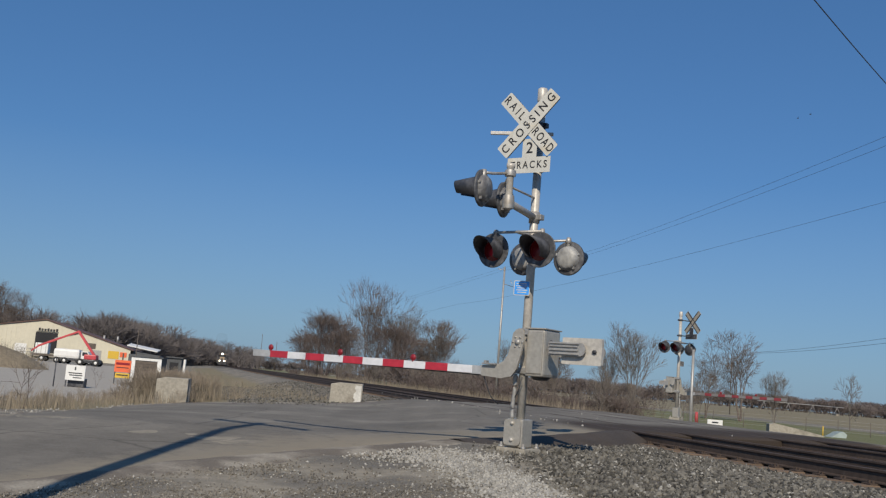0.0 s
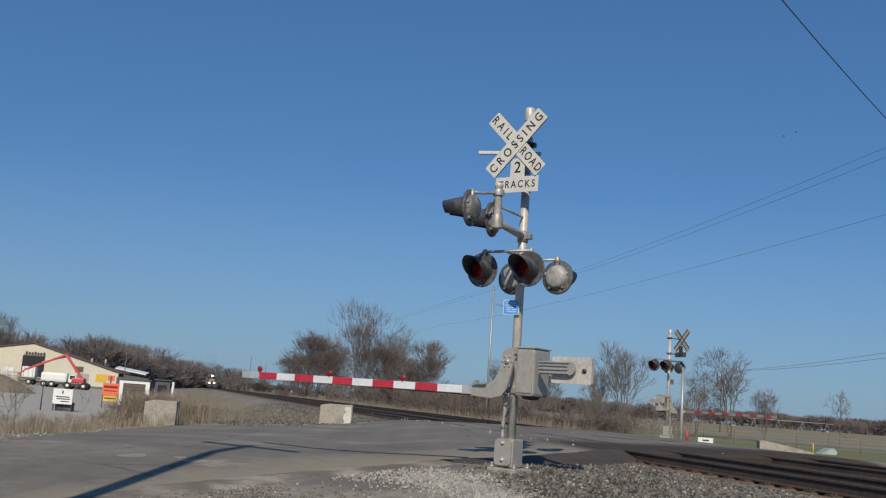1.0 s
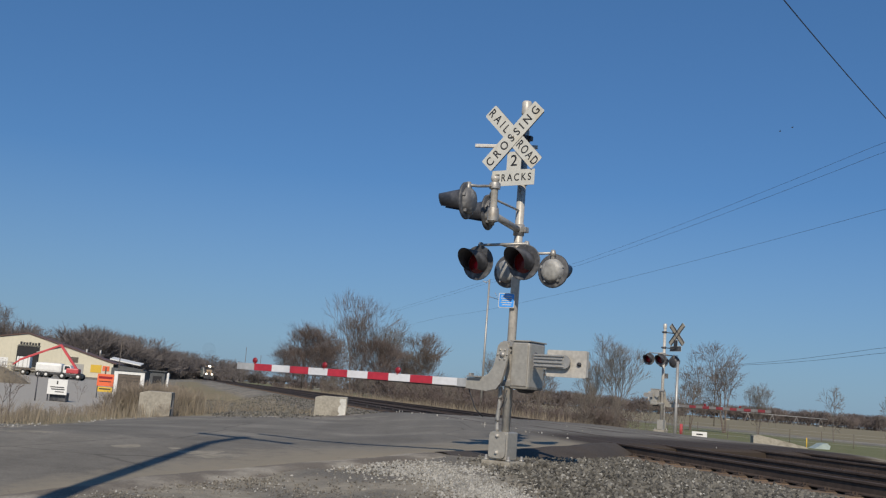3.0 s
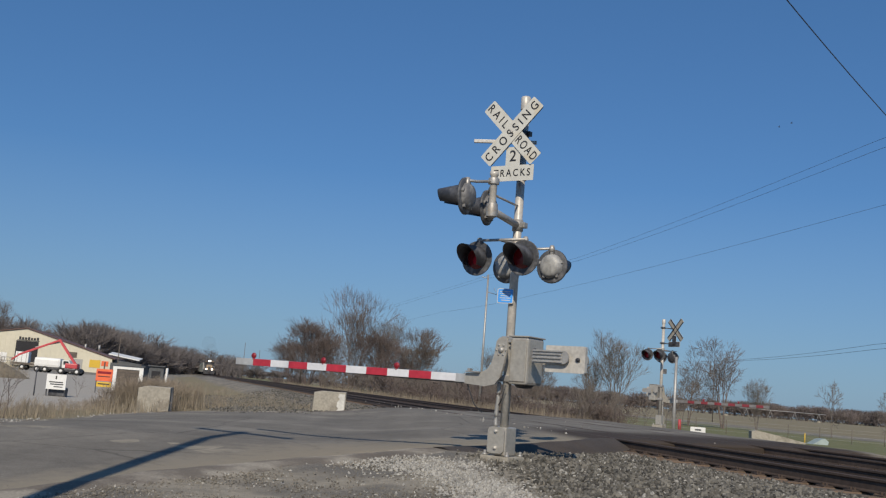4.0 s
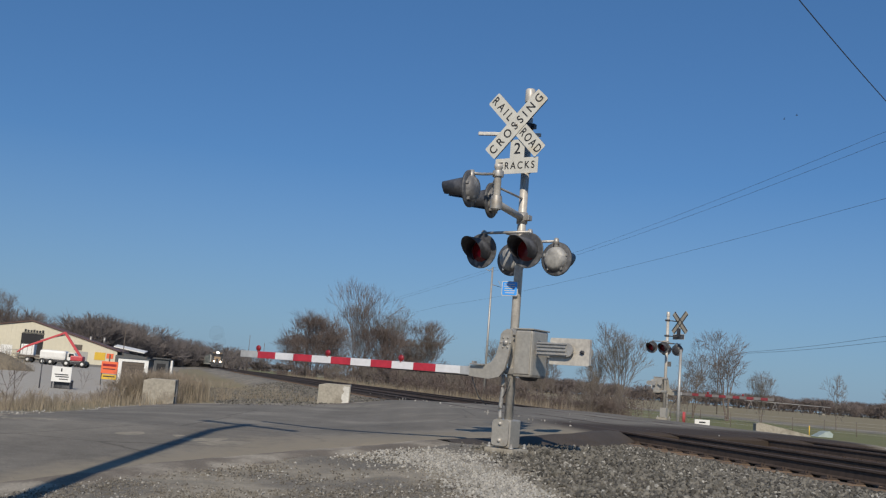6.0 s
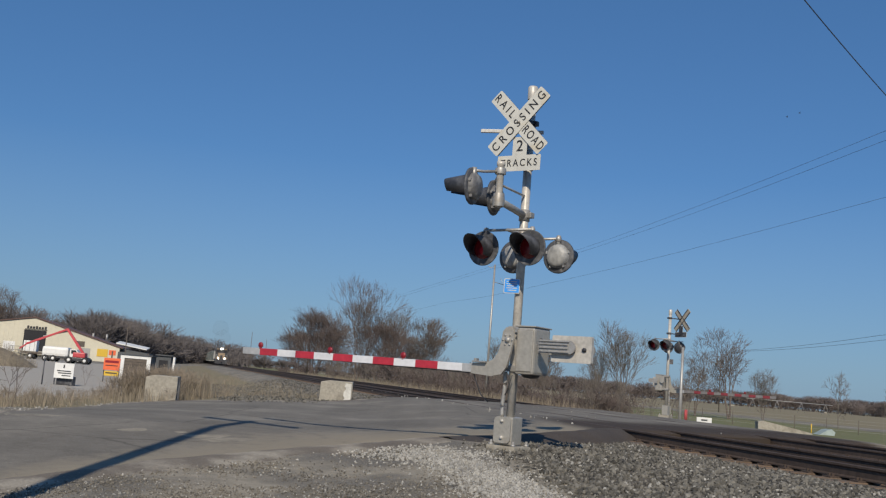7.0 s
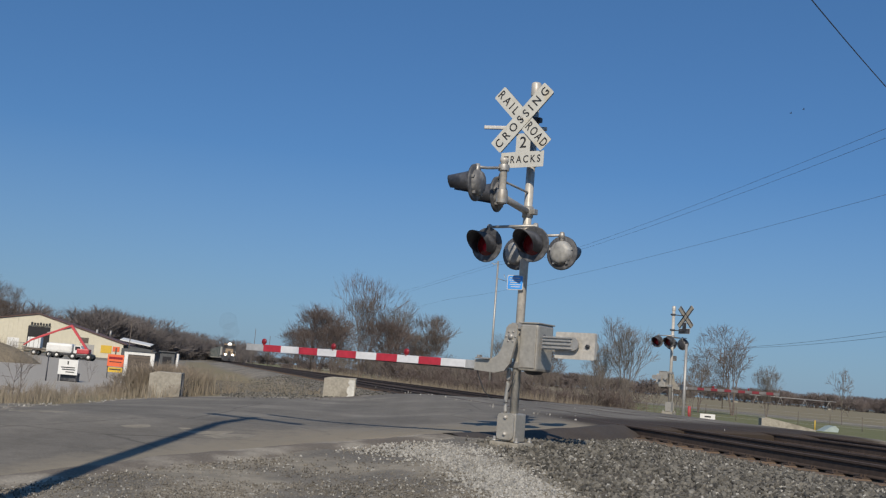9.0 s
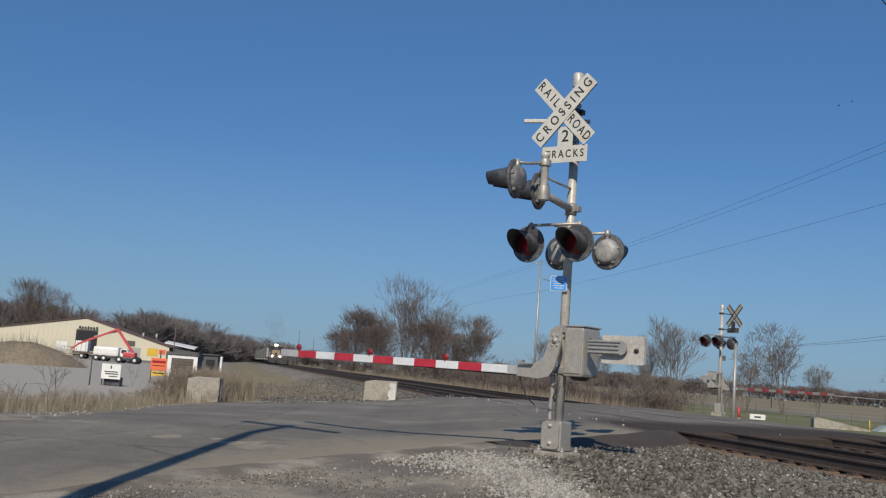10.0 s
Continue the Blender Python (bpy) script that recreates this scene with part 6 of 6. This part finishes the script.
            part("truck_frame", bm, DARK_STEEL, t)
    for y in (3.0, 4.8, 6.6, 14.6, 16.4, 18.2):
        for x in (-0.75, 0.75):
            bm = bmesh.new()
            spin(bm, ((0.0, -0.07), (0.5, -0.07), (0.5, 0.07), (0.0, 0.07)), (x, y, 0.5), (1, 0, 0), 18)
            part("wheel", bm, DARK_STEEL, t)
    return t


def exhaust():
    """Thin sooty smoke above the engine, in a few rounded puffs."""
    m = bpy.data.materials.new("thin_smoke")
    m.use_nodes = True
    n, l = m.node_tree.nodes, m.node_tree.links
    n["Principled BSDF"].inputs["Base Color"].default_value = (0.10, 0.09, 0.085, 1)
    n["Principled BSDF"].inputs["Roughness"].default_value = 1.0
    n["Principled BSDF"].inputs["Alpha"].default_value = 0.03
    smoke = thing("exhaust_smoke", "thin dark exhaust smoke above the locomotive", "smoke")
    rng = random.Random(71)
    for k in range(3):
        bm = bmesh.new()
        bmesh.ops.create_icosphere(bm, subdivisions=3, radius=1.5 + 0.35 * k)
        for v in bm.verts:
            v.co *= 1 + 0.35 * noise.noise(v.co * 0.9 + Vector((k * 7, 0, 0)))
        for f in bm.faces:
            f.smooth = True
        part("puff", bm, m, smoke, "", pose(rng.uniform(-0.6, 0.8), 11 + 1.8 * k, 5.6 + 2.3 * k))
    return smoke


def freight_car(label, mat_):
    t = thing("freight_car", label, "freight car", group="freight cars")
    bm = bmesh.new()
    box(bm, -1.45, 1.45, 0.3, 17.2, 1.1, 4.0, 0.1)
    part("body", bm, mat_, t)
    for k in range(12):
        bm = bmesh.new()
        box(bm, -1.53, -1.45, 0.8 + k * 1.45, 0.92 + k * 1.45, 1.1, 3.9)
        part("rib", bm, mat_, t)
    # sunlight on the car's end is put in as a paler strip
    bm = bmesh.new()
    box(bm, -1.55, -0.9, 0.25, 0.42, 0.9, 3.95, 0.02)
    part("sunlit_end", bm, LAMP_BACK, t, "end strip painted paler as if sunlit")
    for y in (2.0, 3.8, 13.6, 15.4):
        for x in (-0.75, 0.75):
            bm = bmesh.new()
            spin(bm, ((0.0, -0.07), (0.45, -0.07), (0.45, 0.07), (0.0, 0.07)), (x, y, 0.45), (1, 0, 0), 16)
            part("wheel", bm, DARK_STEEL, t)
    return t


LOCO = material("dark_loco_paint", (0.045, 0.045, 0.05), 0.5, 0, 0.3, 3, 0.5, 0.0)
LOCO_TAN = material("tan_loco_paint", (0.30, 0.215, 0.13), 0.6, 0, 0.3, 3, 0.5, 0.0)
CAR_GREY = material("dull_green_grey_steel", (0.062, 0.078, 0.083), 0.7, 0, 0.3, 2, 0.4, 0.0)
HEADLIGHT = glow("headlight", (1.0, 0.93, 0.80), 9.0, (0.8, 0.8, 0.75))
ENGINE = locomotive()
SMOKE = exhaust()
FIRST = freight_car("dull grey-green freight car behind the locomotive", CAR_GREY)
CARS = [FIRST] + [copy_thing(FIRST, Matrix.Identity(4)) for _ in range(23)]


# ---- ties of the tracks ----
def build_ties():
    rng = random.Random(61)
    bm = bmesh.new()
    box(bm, -1.28, 1.28, -0.115, 0.115, -0.15, 0.0, 0.012)
    tie_me = mesh_of("tie", bm, TIE_WOOD)
    bm = bmesh.new()
    for side in (-0.7175, 0.7175):
        box(bm, side - 0.18, side + 0.18, -0.09, 0.09, 0.0, 0.02, 0.004)
        for dx in (-0.11, 0.11):
            box(bm, side + dx - 0.015, side + dx + 0.015, -0.05, -0.02, 0.02, 0.05)
            box(bm, side + dx - 0.015, side + dx + 0.015, 0.02, 0.05, 0.02, 0.05)
    plate_me = mesh_of("tie_plate", bm, RAIL_SIDE)
    for track in TRACKS:
        for i in range(38):
            tie = new("tie", tie_me)
            tie.parent = track
            tie.matrix_basis = pose(rng.uniform(-0.05, 0.05), 1.0 + i * 0.52 + rng.uniform(-0.02, 0.02), 0.018 + rng.uniform(-0.006, 0.004), 0, 0, rng.uniform(-1, 1))
            pl = new("tie_plate", plate_me)
            pl.parent = tie
        bm = bmesh.new()
        for i in range(260):
            a = 43 + i * 0.52
            box(bm, -1.28, 1.28, a - 0.115, a + 0.115, -0.15, 0.016)
        tagged(part("far_ties", bm, TIE_WOOD, track), kind="stuff")


build_ties()


# ---- what moves ----
def motions():
    """The train comes on along the near track at a steady fifteen metres a second."""
    for i, car in enumerate([ENGINE, SMOKE] + CARS):
        back = 0.0 if i < 2 else 21.6 + (i - 2) * 17.6
        rows = []
        for k in range(21):
            t = k * 0.5
            p = on_line(9.02, 380.0 - 15.2 * t + back, 0.19)
            rows.append((t, pose(p.x, p.y, p.z, 0, 0, TRACK_TURN)))
        walk(car, rows)


motions()
